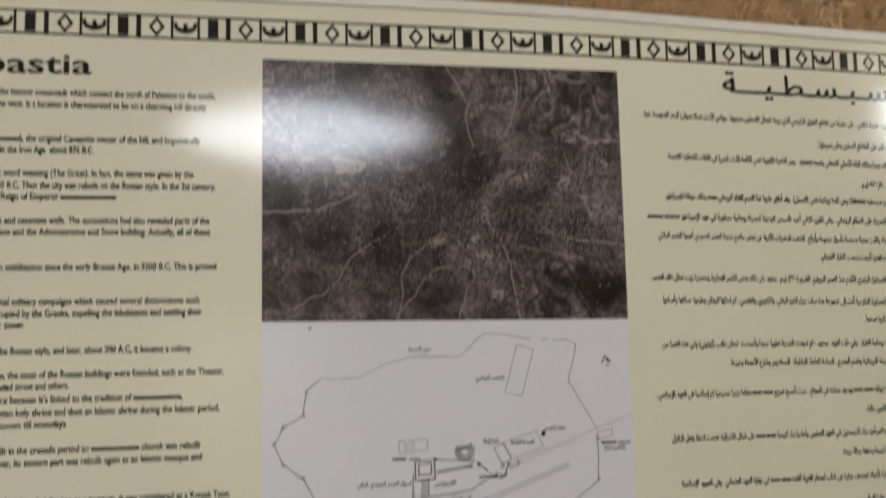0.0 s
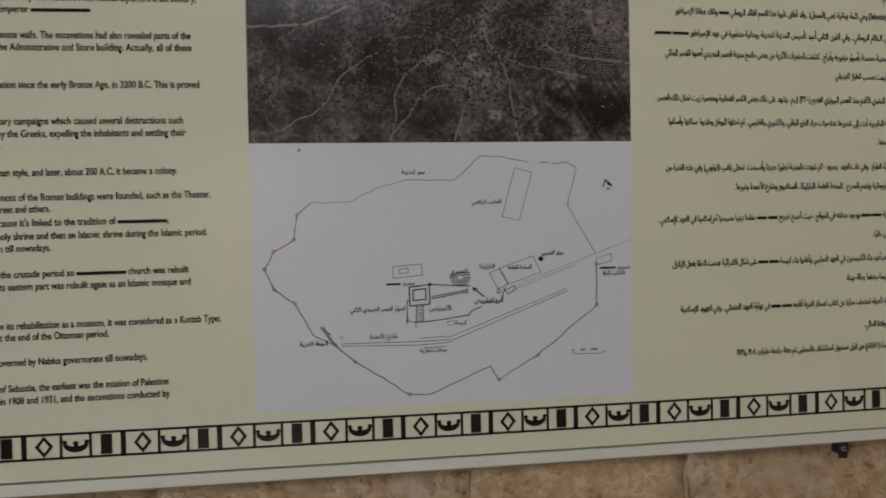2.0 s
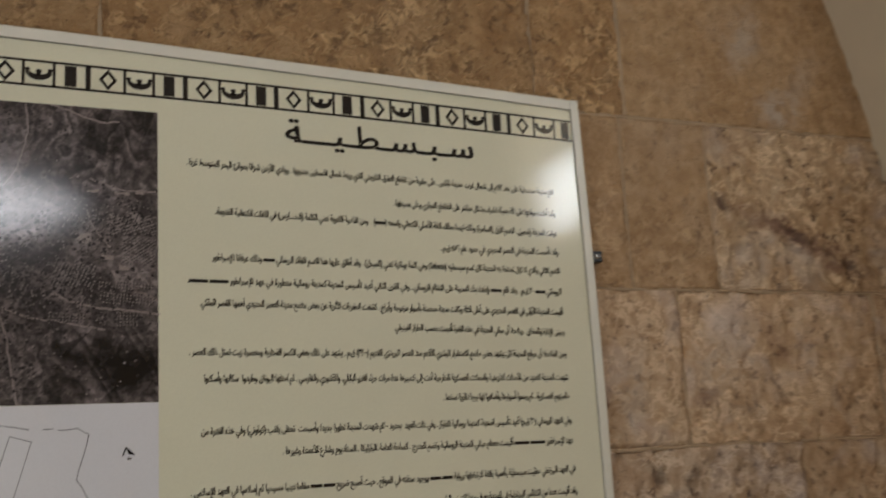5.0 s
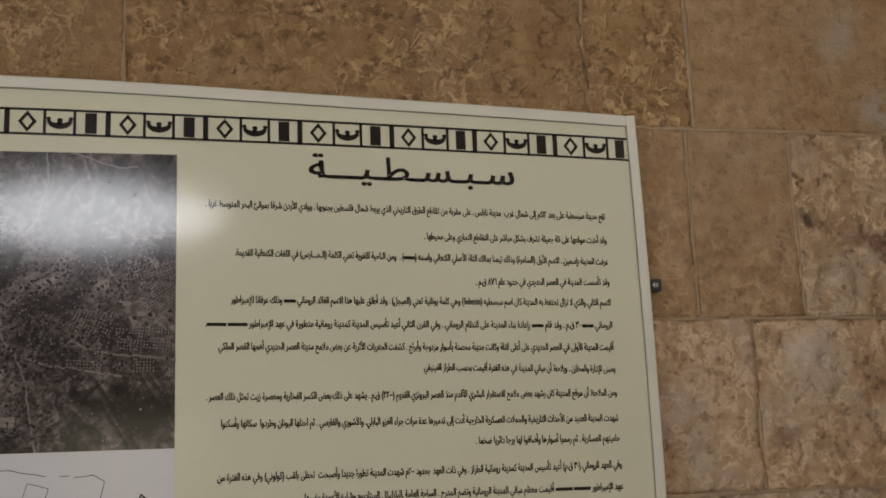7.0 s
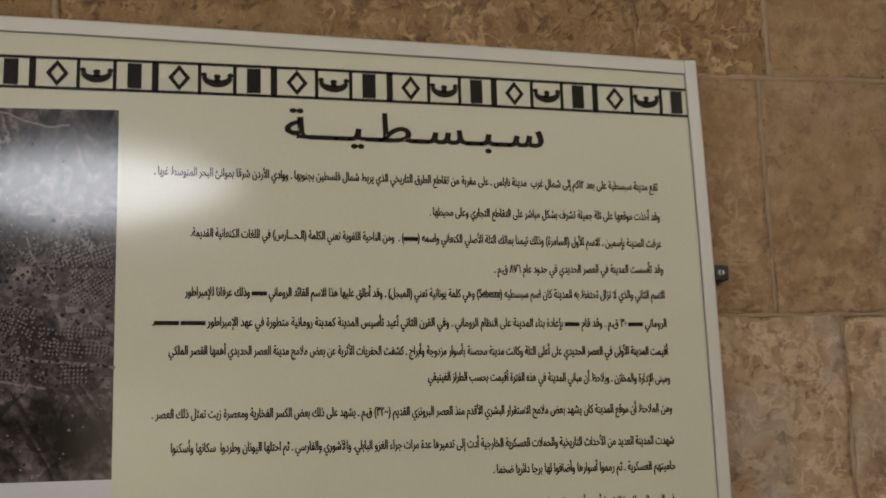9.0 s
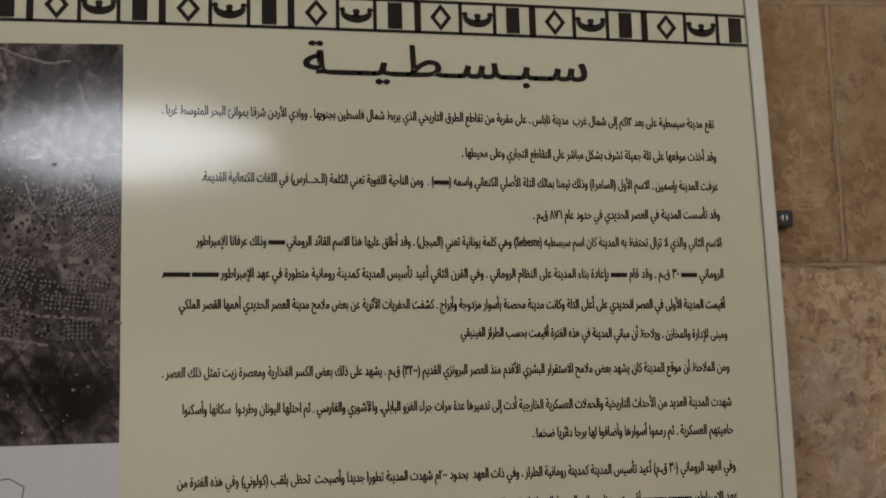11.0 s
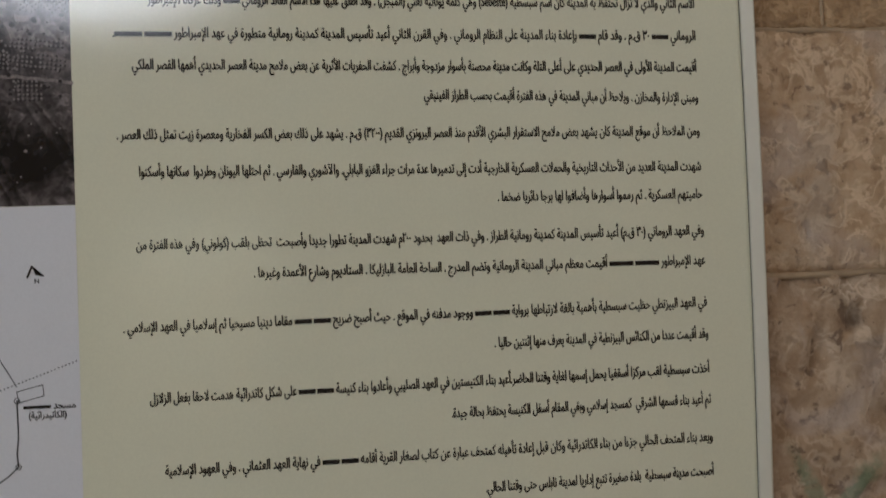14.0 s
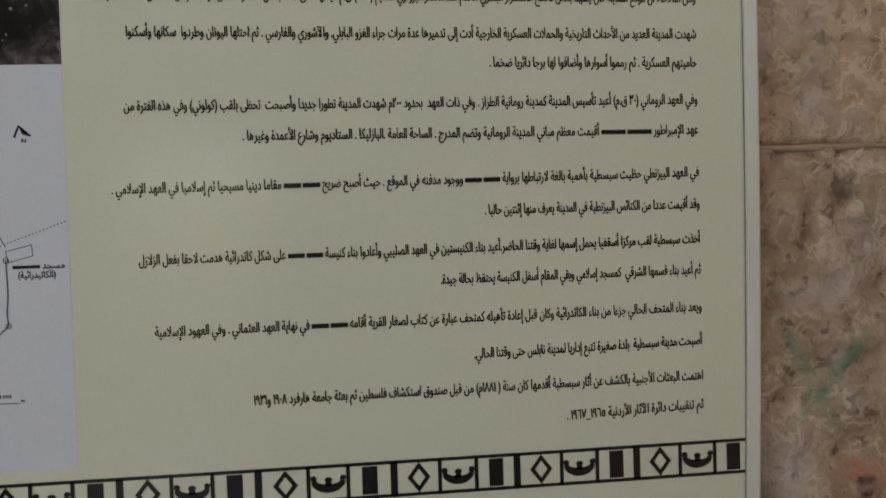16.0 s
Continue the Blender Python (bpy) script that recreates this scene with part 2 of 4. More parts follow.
def photo_material():
    m, t, b = material("aerial_photo_print")
    p = place(t)

    def nz(scale, detail=4.0, rough=0.6, dist=0.0, shift=0.0):
        v = add(t, "ShaderNodeVectorMath", {0: p, 1: (shift, shift * 0.7, shift * 1.3)}, operation="ADD").outputs[0]
        return add(t, "ShaderNodeTexNoise", {"Vector": v, "Scale": scale, "Detail": detail, "Roughness": rough, "Distortion": dist}).outputs[0]

    def times(a, b_):
        return add(t, "ShaderNodeMath", {0: a, 1: b_}, operation="MULTIPLY").outputs[0]

    # soil, scrub and shade
    c = ramp(t, nz(8.0, 7.0, 0.58, 1.2), (0.34, (0.030, 0.025, 0.025)), (0.45, (0.066, 0.054, 0.053)), (0.55, (0.105, 0.087, 0.085)), (0.68, (0.175, 0.147, 0.142)))
    # field parcels, each with its own tone and a pale edge
    warp = add(t, "ShaderNodeTexNoise", {"Vector": p, "Scale": 7.0, "Detail": 3.0})
    w = add(t, "ShaderNodeVectorMath", {0: warp.outputs["Color"], 1: (0.10, 0.10, 0.10)}, operation="MULTIPLY")
    q = add(t, "ShaderNodeVectorMath", {0: p, 1: w.outputs[0]}, operation="ADD").outputs[0]
    par = add(t, "ShaderNodeTexVoronoi", {"Vector": q, "Scale": 19.0})
    tone = add(t, "ShaderNodeSeparateColor", {0: par.outputs["Color"]})
    c = mix(t, 0.65, c, mix(t, 1.0, c, ramp(t, tone.outputs[0], (0.1, grey(0.45)), (0.9, grey(1.70))), "MULTIPLY"))
    rim = add(t, "ShaderNodeTexVoronoi", {"Vector": q, "Scale": 19.0}, feature="DISTANCE_TO_EDGE")
    c = mix(t, times(ramp(t, rim.outputs["Distance"], (0.015, grey(0.55)), (0.05, grey(0))), ramp(t, nz(6.0, 2.0, 0.5, 0.0, 3.0), (0.45, grey(0)), (0.6, grey(1)))), c, (0.17, 0.135, 0.125))
    # wooded slopes, dark, and bare fields, pale: centre, turn, half length, half width
    for x, z, turn, long, wide in ((0.010, 0.130, -65, 0.055, 0.022), (0.215, 0.150, -35, 0.100, 0.040), (0.225, -0.165, 10, 0.110, 0.042), (0.175, 0.020, 60, 0.035, 0.016), (-0.200, -0.120, 15, 0.110, 0.060), (-0.02, -0.165, 0, 0.060, 0.020)):
        c = mix(t, times(blot(t, (x, z), turn, long, wide, 0.5, 0.5, 24.0), 0.75), c, mix(t, 1.0, c, grey(0.5), "MULTIPLY"))
    for x, z, turn, long, wide in ((0.240, 0.020, -10, 0.060, 0.035), (0.185, -0.005, 60, 0.050, 0.014), (0.050, 0.160, 70, 0.045, 0.010), (0.110, 0.130, 80, 0.060, 0.012), (-0.235, 0.040, 5, 0.060, 0.022), (-0.100, 0.175, 0, 0.050, 0.020), (0.265, 0.098, 0, 0.030, 0.012)):
        c = mix(t, times(blot(t, (x, z), turn, long, wide, 0.5, 0.5, 24.0), 0.55), c, (0.165, 0.138, 0.132))
    # terraces: contour lines of the slopes
    level = times(nz(4.2, 4.0, 0.5, 0.5, 5.0), 24.0)
    line = add(t, "ShaderNodeMath", {0: level}, operation="FRACT").outputs[0]
    line = ramp(t, line, (0.0, grey(0.32)), (0.35, grey(0.75)), (0.75, grey(1.65)), (1.0, grey(0.32)))
    steep = add(t, "ShaderNodeMath", {0: blot(t, (0.215, 0.145), -35, 0.130, 0.070, 0.6, 0.5, 20.0), 1: blot(t, (0.215, -0.160), 10, 0.130, 0.060, 0.6, 0.5, 20.0)}, operation="MAXIMUM").outputs[0]
    steep = add(t, "ShaderNodeMath", {0: steep, 1: ramp(t, nz(5.0, 2.0, 0.5, 0.0, 9.0), (0.49, grey(0)), (0.58, grey(0.7)))}, operation="MAXIMUM").outputs[0]
    c = mix(t, times(steep, 0.9), c, mix(t, 1.0, c, line, "MULTIPLY"))
    # scrub and tree crowns
    fine = nz(120.0, 3.0, 0.6, 0.4)
    c = mix(t, 0.6, c, mix(t, 1.0, c, ramp(t, fine, (0.38, grey(0.40)), (0.50, grey(1.0)), (0.62, grey(1.9))), "MULTIPLY"))
    tree = add(t, "ShaderNodeTexVoronoi", {"Vector": q, "Scale": 150.0, "Randomness": 0.8})
    k = times(ramp(t, tree.outputs["Distance"], (0.25, grey(1)), (0.45, grey(0))), ramp(t, nz(9.0, 3.0, 0.5, 0.0, 13.0), (0.46, grey(0)), (0.56, grey(0.85))))
    c = mix(t, k, c, (0.016, 0.014, 0.014))
    # houses: pale specks with dark sides, thick about the town
    town = add(t, "ShaderNodeVectorMath", {0: p, 1: (-0.01, 0.0, -0.06)}, operation="SUBTRACT")
    town = add(t, "ShaderNodeVectorMath", {0: town.outputs[0], 1: (1.0, 0.0, 1.9)}, operation="MULTIPLY")
    far = add(t, "ShaderNodeVectorMath", {0: town.outputs[0]}, operation="LENGTH")
    share = ramp(t, far.outputs["Value"], (0.03, grey(0.45)), (0.12, grey(0.16)), (0.20, grey(0.0)))
    for scale, dx in ((92.0, 0.0), (120.0, 0.6), (155.0, 1.7)):
        v = add(t, "ShaderNodeVectorMath", {0: p, 1: (dx, 0.0, dx)}, operation="ADD").outputs[0]
        cell = add(t, "ShaderNodeTexVoronoi", {"Vector": v, "Scale": scale}, distance="CHEBYCHEV")
        side = add(t, "ShaderNodeVectorMath", {0: v, 1: (-0.0012, 0.0, 0.0014)}, operation="ADD").outputs[0]
        cast = add(t, "ShaderNodeTexVoronoi", {"Vector": side, "Scale": scale}, distance="CHEBYCHEV")
        pick = add(t, "ShaderNodeSeparateColor", {0: cell.outputs["Color"]})
        pick2 = add(t, "ShaderNodeSeparateColor", {0: cast.outputs["Color"]})
        on2 = add(t, "ShaderNodeMath", {0: pick2.outputs[0], 1: share}, operation="LESS_THAN").outputs[0]
        c = mix(t, times(ramp(t, cast.outputs["Distance"], (0.20, grey(0.9)), (0.30, grey(0))), on2), c, (0.018, 0.016, 0.016))
        on1 = add(t, "ShaderNodeMath", {0: pick.outputs[0], 1: share}, operation="LESS_THAN").outputs[0]
        c = mix(t, times(ramp(t, cell.outputs["Distance"], (0.12, grey(0.85)), (0.26, grey(0))), on1), c, ramp(t, pick.outputs[1], (0.2, (0.10, 0.083, 0.078)), (0.95, (0.20, 0.17, 0.16))))
    t.links.new(c, b.inputs["Base Color"])
    b.inputs["Roughness"].default_value = FILM
    wave = add(t, "ShaderNodeTexNoise", {"Vector": p, "Scale": 7.0, "Detail": 2.0})
    t.links.new(add(t, "ShaderNodeBump", {"Strength": 0.08, "Distance": 0.004, "Height": wave.outputs[0]}).outputs[0], b.inputs["Normal"])
    return m


PHOTO = photo_material()
TRIM = plain("white_lacquered_trim", (0.70, 0.665, 0.565), 0.42, 0.04, 60)
GAP_SHADE = plain("gap_shade", (0.17, 0.150, 0.115), 0.8, 0.2, 90)
RUBBER = plain("black_plastic", (0.012, 0.012, 0.013), 0.45, 0.2, 80)
CHROME = plain("chromed_steel", (0.72, 0.72, 0.72), 0.18, 0.05, 120, metal=1.0)
MORTAR = plain("lime_mortar", (0.40, 0.285, 0.178), 0.95, 0.25, 55, 0.6)
PLASTER = plain("cream_plaster", (0.58, 0.475, 0.33), 0.85, 0.08, 9, 0.25, depth=0.004)
FLOORING = plain("worn_stone_flooring", (0.30, 0.25, 0.19), 0.55, 0.2, 12, 0.3)
ENAMEL = plain("white_enamel", (0.75, 0.75, 0.74), 0.35, 0.03, 40)

GLOW, gt, gb = material("lit_diffuser")
gb.inputs["Base Color"].default_value = (0.8, 0.8, 0.8, 1)
gb.inputs["Emission Color"].default_value = (0.93, 0.93, 1.0, 1)
gb.inputs["Emission Strength"].default_value = 11.8


# ---- mesh helpers ----
def mesh_of(bm, name, mat, smooth=False):
    me = bpy.data.meshes.new(name)
    bm.to_mesh(me)
    bm.free()
    if mat:
        me.materials.append(mat)
    if smooth:
        for f in me.polygons:
            f.use_smooth = True
    return me


def part(name, bm, mat, parent=None, label="", smooth=False):
    ob = new(name, mesh_of(bm, name, mat, smooth))
    if parent:
        ob.parent = parent
    return tagged(ob, label) if label else ob


def thing(name, at, label, category, group="", kind=""):
    ob = new(name)
    ob.empty_display_size = 0.05
    ob.location = at
    bpy.context.view_layer.update()
    return tagged(ob, label, category, group, kind)


def box(bm, x0, x1, y0, y1, z0, z1, bevel=0.0):
    made = bmesh.ops.create_cube(bm, size=1.0)["verts"]
    for v in made:
        v.co = ((x0 + x1) / 2 + v.co.x * (x1 - x0), (y0 + y1) / 2 + v.co.y * (y1 - y0), (z0 + z1) / 2 + v.co.z * (z1 - z0))
    if bevel:
        edges = {e for v in made for e in v.link_edges}
        bmesh.ops.bevel(bm, geom=list(edges), offset=bevel, segments=2, affect="EDGES", profile=0.6)
    return bm


def polygon(bm, points, y):
    """A flat face in a plane of constant y that looks towards -y. points: x, z."""
    f = bm.faces.new([bm.verts.new((x, y, z)) for x, z in points])
    f.normal_update()
    if f.normal.y > 0:
        f.normal_flip()
    return f


def stroke(bm, points, width, y, closed=False):
    """A drawn line of that width along points."""
    pts = [Vector((x, z)) for x, z in points]
    pairs = list(zip(pts, pts[1:])) + ([(pts[-1], pts[0])] if closed else [])
    for a, b in pairs:
        d = b - a
        if d.length < 1e-6:
            continue
        d.normalize()
        n = Vector((-d.y, d.x)) * width / 2
        e = d * width * 0.4
        polygon(bm, [(q.x, q.y) for q in (a - e + n, b + e + n, b + e - n, a - e - n)], y)


# ---- structure ----
def arc(n, r=RADIUS, a0=0.0, a1=180.0):
    return [(MID + r * math.cos(radians(a0 + (a1 - a0) * i / n)), SPRING + r * math.sin(radians(a0 + (a1 - a0) * i / n))) for i in range(n + 1)]


floor = tagged(part("floor", box(bmesh.new(), LEFT - 0.4, RIGHT + 0.4, BACK - 0.4, FACE + 0.4, -0.2, 0.0), FLOORING), "worn stone floor of the vaulted room", "floor", kind="structure")

wall_north = tagged(part("wall_north", box(bmesh.new(), LEFT - 0.4, RIGHT + 0.4, FACE + 0.022, FACE + 0.45, 0.0, 4.2), MORTAR), "end wall of tan limestone blocks with thin mortar joints", "wall", kind="structure")

tagged(part("wall_east", box(bmesh.new(), RIGHT, RIGHT + 0.4, BACK - 0.4, FACE + 0.005, 0.0, 2.146), STONE), "side wall of rough brown limestone below the vault", "wall", kind="structure")
bm = bmesh.new()
# opening left only for the added fill light
w0, w1 = FILL_Y - FILL_W / 2, FILL_Y + FILL_W / 2
for y0, y1, z0, z1 in ((BACK - 0.4, w0, 0.0, 2.146), (w1, FACE + 0.005, 0.0, 2.146), (w0, w1, 0.0, FILL_LOW), (w0, w1, FILL_TOP, 2.146)):
    box(bm, LEFT - 0.4, LEFT, y0, y1, z0, z1)
tagged(part("wall_west", bm, STONE), "unseen side wall of brown limestone with an opening added for fill light", "wall", kind="structure")

bm = bmesh.new()
box(bm, LEFT - 0.4, DOOR_X - DOOR_W / 2, BACK - 0.4, BACK, 0.0, 4.2)
box(bm, DOOR_X + DOOR_W / 2, RIGHT + 0.4, BACK - 0.4, BACK, 0.0, 4.2)
box(bm, DOOR_X - DOOR_W / 2, DOOR_X + DOOR_W / 2, BACK - 0.4, BACK, DOOR_H, 4.2)
tagged(part("wall_south", bm, PLASTER), "plastered wall with an open doorway", "wall", kind="structure")

# vault: a thick plastered barrel that starts with a torn edge a little above the springing
A0 = math.degrees(math.asin((2.14 - SPRING) / RADIUS))
bm = bmesh.new()
inner, outer = arc(72, RADIUS, A0, 180 - A0), arc(72, RADIUS + 0.35, A0, 180 - A0)
ys = [BACK + (FACE + 0.010 - BACK) * i / 40 for i in range(41)]
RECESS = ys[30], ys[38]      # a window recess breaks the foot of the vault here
grid = []
for j, y in enumerate(ys):
    line = []
    for i, (x, z) in enumerate(inner):
        d = 0.010 * (noise.noise((x * 2.3, y * 2.3, z * 2.3))) + 0.004 * noise.noise((x * 9, y * 9, z * 9))
        line.append(bm.verts.new((x + d * (MID - x) / RADIUS, y, z + d * (SPRING - z) / RADIUS)))
    grid.append(line)
for a, b in zip(grid, grid[1:]):
    for i in range(len(a) - 1):
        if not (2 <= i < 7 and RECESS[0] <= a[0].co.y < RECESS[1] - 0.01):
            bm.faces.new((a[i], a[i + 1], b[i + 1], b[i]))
top = [[bm.verts.new((x, y, z)) for x, z in outer] for y in (ys[0], ys[-1])]
for i in range(len(outer) - 1):
    bm.faces.new((top[0][i], top[1][i], top[1][i + 1], top[0][i + 1]))
for e in (0, -1):
    bm.faces.new([grid[0][e], top[0][e], top[1][e]] + [g[e] for g in reversed(grid[1:])])
tagged(part("ceiling", bm, PLASTER, smooth=True), "cream plastered barrel vault with a ragged lower edge", "ceiling", kind="structure")


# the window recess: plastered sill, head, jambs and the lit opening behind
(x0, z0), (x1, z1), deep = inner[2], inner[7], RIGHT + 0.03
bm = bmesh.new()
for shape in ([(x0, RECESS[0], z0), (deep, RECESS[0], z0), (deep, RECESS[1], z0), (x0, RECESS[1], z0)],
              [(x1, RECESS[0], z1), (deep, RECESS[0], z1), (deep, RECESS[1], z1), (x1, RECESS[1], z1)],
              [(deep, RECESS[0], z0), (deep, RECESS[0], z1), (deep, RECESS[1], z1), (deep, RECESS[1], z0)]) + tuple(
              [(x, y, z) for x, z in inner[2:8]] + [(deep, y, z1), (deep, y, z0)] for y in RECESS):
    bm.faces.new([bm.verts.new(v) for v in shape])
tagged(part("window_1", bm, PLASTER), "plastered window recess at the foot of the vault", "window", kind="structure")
area_lamp("recess_daylight", deep - 0.02, RECESS[0] + 0.30, 2.465, 0.54, 0.22, 90, 4.6, (0.86, 0.92, 1.0))


# ---- the board ----
B_LEFT, B_RIGHT, B_LOW, B_TOP = -0.441, 1.556, 1.250, 2.250
XM = (B_LEFT + B_RIGHT) / 2


def sag(x, z):
    """The far end of the board has sunk and drawn in a little."""
    s = (max(0.0, x - 0.45) / 1.10) ** 1.8
    return z - (0.021 * s if z > 1.75 else -0.006 * s) * abs(z - 1.75) / 0.45


def sunk(x, z):
    return z - 1.15 * (z - sag(x, z))


def bow(z):
    return 0.006 * (1 - ((z - 1.74) / 0.48) ** 2)


board = thing("information_board", (0.55, FACE, B_LOW), "large cream laminated information board on the stone wall", "sign")
ORIGIN = Vector(board.location)


def fix(name, bm, mat, label="", parent=None, smooth=False):
    """Links a piece built in world places under the board."""
    base = ORIGIN.copy()
    bmesh.ops.translate(bm, verts=bm.verts, vec=-base)
    return part(name, bm, mat, parent or board, label, smooth)


bm = bmesh.new()
n = 40
front = []
for i in range(n + 1):
    x = B_LEFT + (B_RIGHT - B_LEFT) * i / n
    front.append([sag(x, B_LOW), sag(x, B_TOP), x])
fl = [bm.verts.new((x, BOARD, lo)) for lo, hi, x in front]
fh = [bm.verts.new((x, BOARD, hi)) for lo, hi, x in front]
bl = [bm.verts.new((x, BOARD + 0.012, lo)) for lo, hi, x in front]
bh = [bm.verts.new((x, BOARD + 0.012, hi)) for lo, hi, x in front]
for i in range(n):
    bm.faces.new((fl[i], fl[i + 1], fh[i + 1], fh[i]))
    bm.faces.new((bl[i + 1], bl[i], bh[i], bh[i + 1]))
    bm.faces.new((fl[i + 1], fl[i], bl[i], bl[i + 1]))
    bm.faces.new((fh[i], fh[i + 1], bh[i + 1], bh[i]))
bm.faces.new((fl[0], fh[0], bh[0], bl[0]))
bm.faces.new((fl[n], bl[n], bh[n], fh[n]))
fix("panel", bm, CREAM)


def rail(points, half):
    """A trim strip, an angle section of lacquered metal, along points (x, z), with its lip towards the inside."""
    bm = bmesh.new()
    rings = []
    for (x, z), (nx, nz) in points:
        ring = []
        for s, y in ((-half, BOARD - 0.0045), (half - 0.002, BOARD - 0.0045), (half, BOARD - 0.003), (half, BOARD + 0.016), (-half, BOARD + 0.016)):
            ring.append(bm.verts.new((x + nx * s, y, z + nz * s)))
        rings.append(ring)
    for a, b in zip(rings, rings[1:]):
        for i in range(5):
            bm.faces.new((a[i], a[(i + 1) % 5], b[(i + 1) % 5], b[i]))
    bm.faces.new(rings[0])
    bm.faces.new(list(reversed(rings[-1])))
    bmesh.ops.recalc_face_normals(bm, faces=bm.faces)
    return bm


TW = 0.0088
ends = B_LEFT - 0.005 + TW, 1.5560 - 0.0078 + bow(2.25)
xs = [ends[0] + (ends[1] - ends[0]) * i / 24 for i in range(25)]


def brow(x):
    """Line of the top strip, which rides up a little away from the sunk end."""
    k = min(1.0, max(0.0, (1.15 - x) / 0.5))
    return sunk(x, 2.2555) + 0.0045 * k * k * (3 - 2 * k)


fix("trim_strip", rail([((x, brow(x)), (0, 1)) for x in xs], TW), TRIM, "white lacquered metal edge strip")
fix("trim_strip", rail([((x, sunk(x, 1.2385)), (0, -1)) for x in xs], TW), TRIM)
low, high = sunk(B_RIGHT, 1.2385) - TW, sunk(B_RIGHT, 2.2555) + TW
zr = [low + (high - low) * i / 16 for i in range(17)]
fix("trim_strip", rail([((1.5560 + bow(z), z), (1, 0)) for z in zr], 0.0078), TRIM)
fix("trim_strip", rail([((B_LEFT - 0.005, z), (-1, 0)) for z in zr], TW), TRIM)

# shadow at the strips' inner lips, laid on as a dark coloured line
for line in ([(x, brow(x) - TW - 0.0004) for x in xs], [(1.5560 - 0.0082 + bow(z), z) for z in zr]):
    bm = bmesh.new()
    stroke(bm, line, 0.0013, BOARD - 0.0008)
    fix("seam", bm, GAP_SHADE, "thin dark line laid in for the shadow along the edge strip")

INKY = BOARD - 0.0006    # ink lies just proud of the film it is printed on
SHEETY = BOARD - 0.0003

# photograph and plan sheet
bm = bmesh.new()
polygon(bm, [(0.2525, 1.7350), (0.8500, 1.7350), (0.8490, 2.1565), (0.2535, 2.1560)], SHEETY)
photo = part("photograph", bm, PHOTO)
bm = photo.data
photo.data.transform(Matrix.Translation((-0.551, 0, -1.945)))
photo.parent = board
photo.location = Vector((0.551, 0, 1.945)) - ORIGIN
tagged(photo, "dark aerial photograph of a town among terraced hills")

bm = bmesh.new()
polygon(bm, [(0.2535, 1.3315), (0.8500, 1.3315), (0.8500, 1.7346), (0.2535, 1.7346)], SHEETY)
sheet = fix("plan_sheet", bm, SHEET, "white sheet with a line plan of an ancient city")


# ---- patterned borders ----
def marks():
    """Centres of the lozenges: an even step that tightens towards the end of the board."""
    x, out = -0.049 - 0.138 * 2, []
    while x < 1.50:
        out.append(x)
        x += 0.138 if x < 1.10 else 0.130
    return out


def border(z0, z1, name):
    def put(bm, pts, y=INKY):
        polygon(bm, [(x, sag(x, z)) for x, z in pts], y)

    h, zc = z1 - z0, (z0 + z1) / 2
    end = 1.5500
    # two long rules
    for z in (z0, z1):
        bm = bmesh.new()
        steps = [B_LEFT + 0.01 + (end - B_LEFT - 0.01) * i / 30 for i in range(31)]
        for a, b in zip(steps, steps[1:]):
            put(bm, [(a, z - 0.0018), (b, z - 0.0018), (b, z + 0.0018), (a, z + 0.0018)])
        fix("border_rule", bm, INK)
    cs = marks()
    for i, c in enumerate(cs):
        u = (cs[i + 1] - c) if i + 1 < len(cs) else 0.130
        k = u / 0.138
        bm = bmesh.new()
        # upright bars that part the fields
        for at, w in ((-0.0275, 0.0074), (0.0235, 0.0040), (0.0645, 0.0040)):
            x = c + at * k
            if x + w < end:
                put(bm, [(x - w / 2, z0), (x + w / 2, z0), (x + w / 2, z1), (x - w / 2, z1)])
        # lozenge outline
        ro, ri = (0.0128 * k, 0.0160), (0.0071 * k, 0.0092)
        for (ax, az), (bx, bz) in (((0, 1), (1, 0)), ((1, 0), (0, -1)), ((0, -1), (-1, 0)), ((-1, 0), (0, 1))):
            put(bm, [(c + ax * ro[0], zc + az * ro[1]), (c + bx * ro[0], zc + bz * ro[1]), (c + bx * ri[0], zc + bz * ri[1]), (c + ax * ri[0], zc + az * ri[1])])
        # crescent with curled tips and a small crown
        m = c + 0.0440 * k
        n = 12
        lower = [(m + 0.0176 * k * math.cos(radians(180 + 180 * j / n)), zc + 0.0022 + 0.0124 * math.sin(radians(180 + 180 * j / n))) for j in range(n + 1)]
        upper = [(m + 0.0124 * k * math.cos(radians(180 + 180 * j / n)), zc + 0.0030 + 0.0042 * math.sin(radians(180 + 180 * j / n))) for j in range(n + 1)]
        for j in range(n):
            put(bm, [lower[j], lower[j + 1], upper[j + 1], upper[j]])
        for s in (-1, 1):
            q = (m + s * 0.0152 * k, zc + 0.0052)
            put(bm, [(q[0] + 0.0034 * math.cos(radians(a)), q[1] + 0.0030 * math.sin(radians(a))) for a in range(0, 360, 40)])
        put(bm, [(m - 0.0040 * k, zc - 0.0030), (m + 0.0040 * k, zc - 0.0030), (m + 0.0030 * k, zc + 0.0010), (m - 0.0030 * k, zc + 0.0010)])
        put(bm, [(m + 0.0042 * k * math.cos(radians(a)), zc + 0.0034 + 0.0030 * math.sin(radians(a))) for a in range(0, 360, 40)])
        # dark block
        x = c + 0.0868 * k
        if x + 0.0080 < end:
            put(bm, [(x - 0.0080 * k, z0 + 0.0028), (x + 0.0080 * k, z0 + 0.0028), (x + 0.0080 * k, z1 - 0.0028), (x - 0.0080 * k, z1 - 0.0028)])
        fix("border_motif", bm, INK)


border(2.184, 2.2205, "upper")
border(1.2815, 1.3165, "lower")

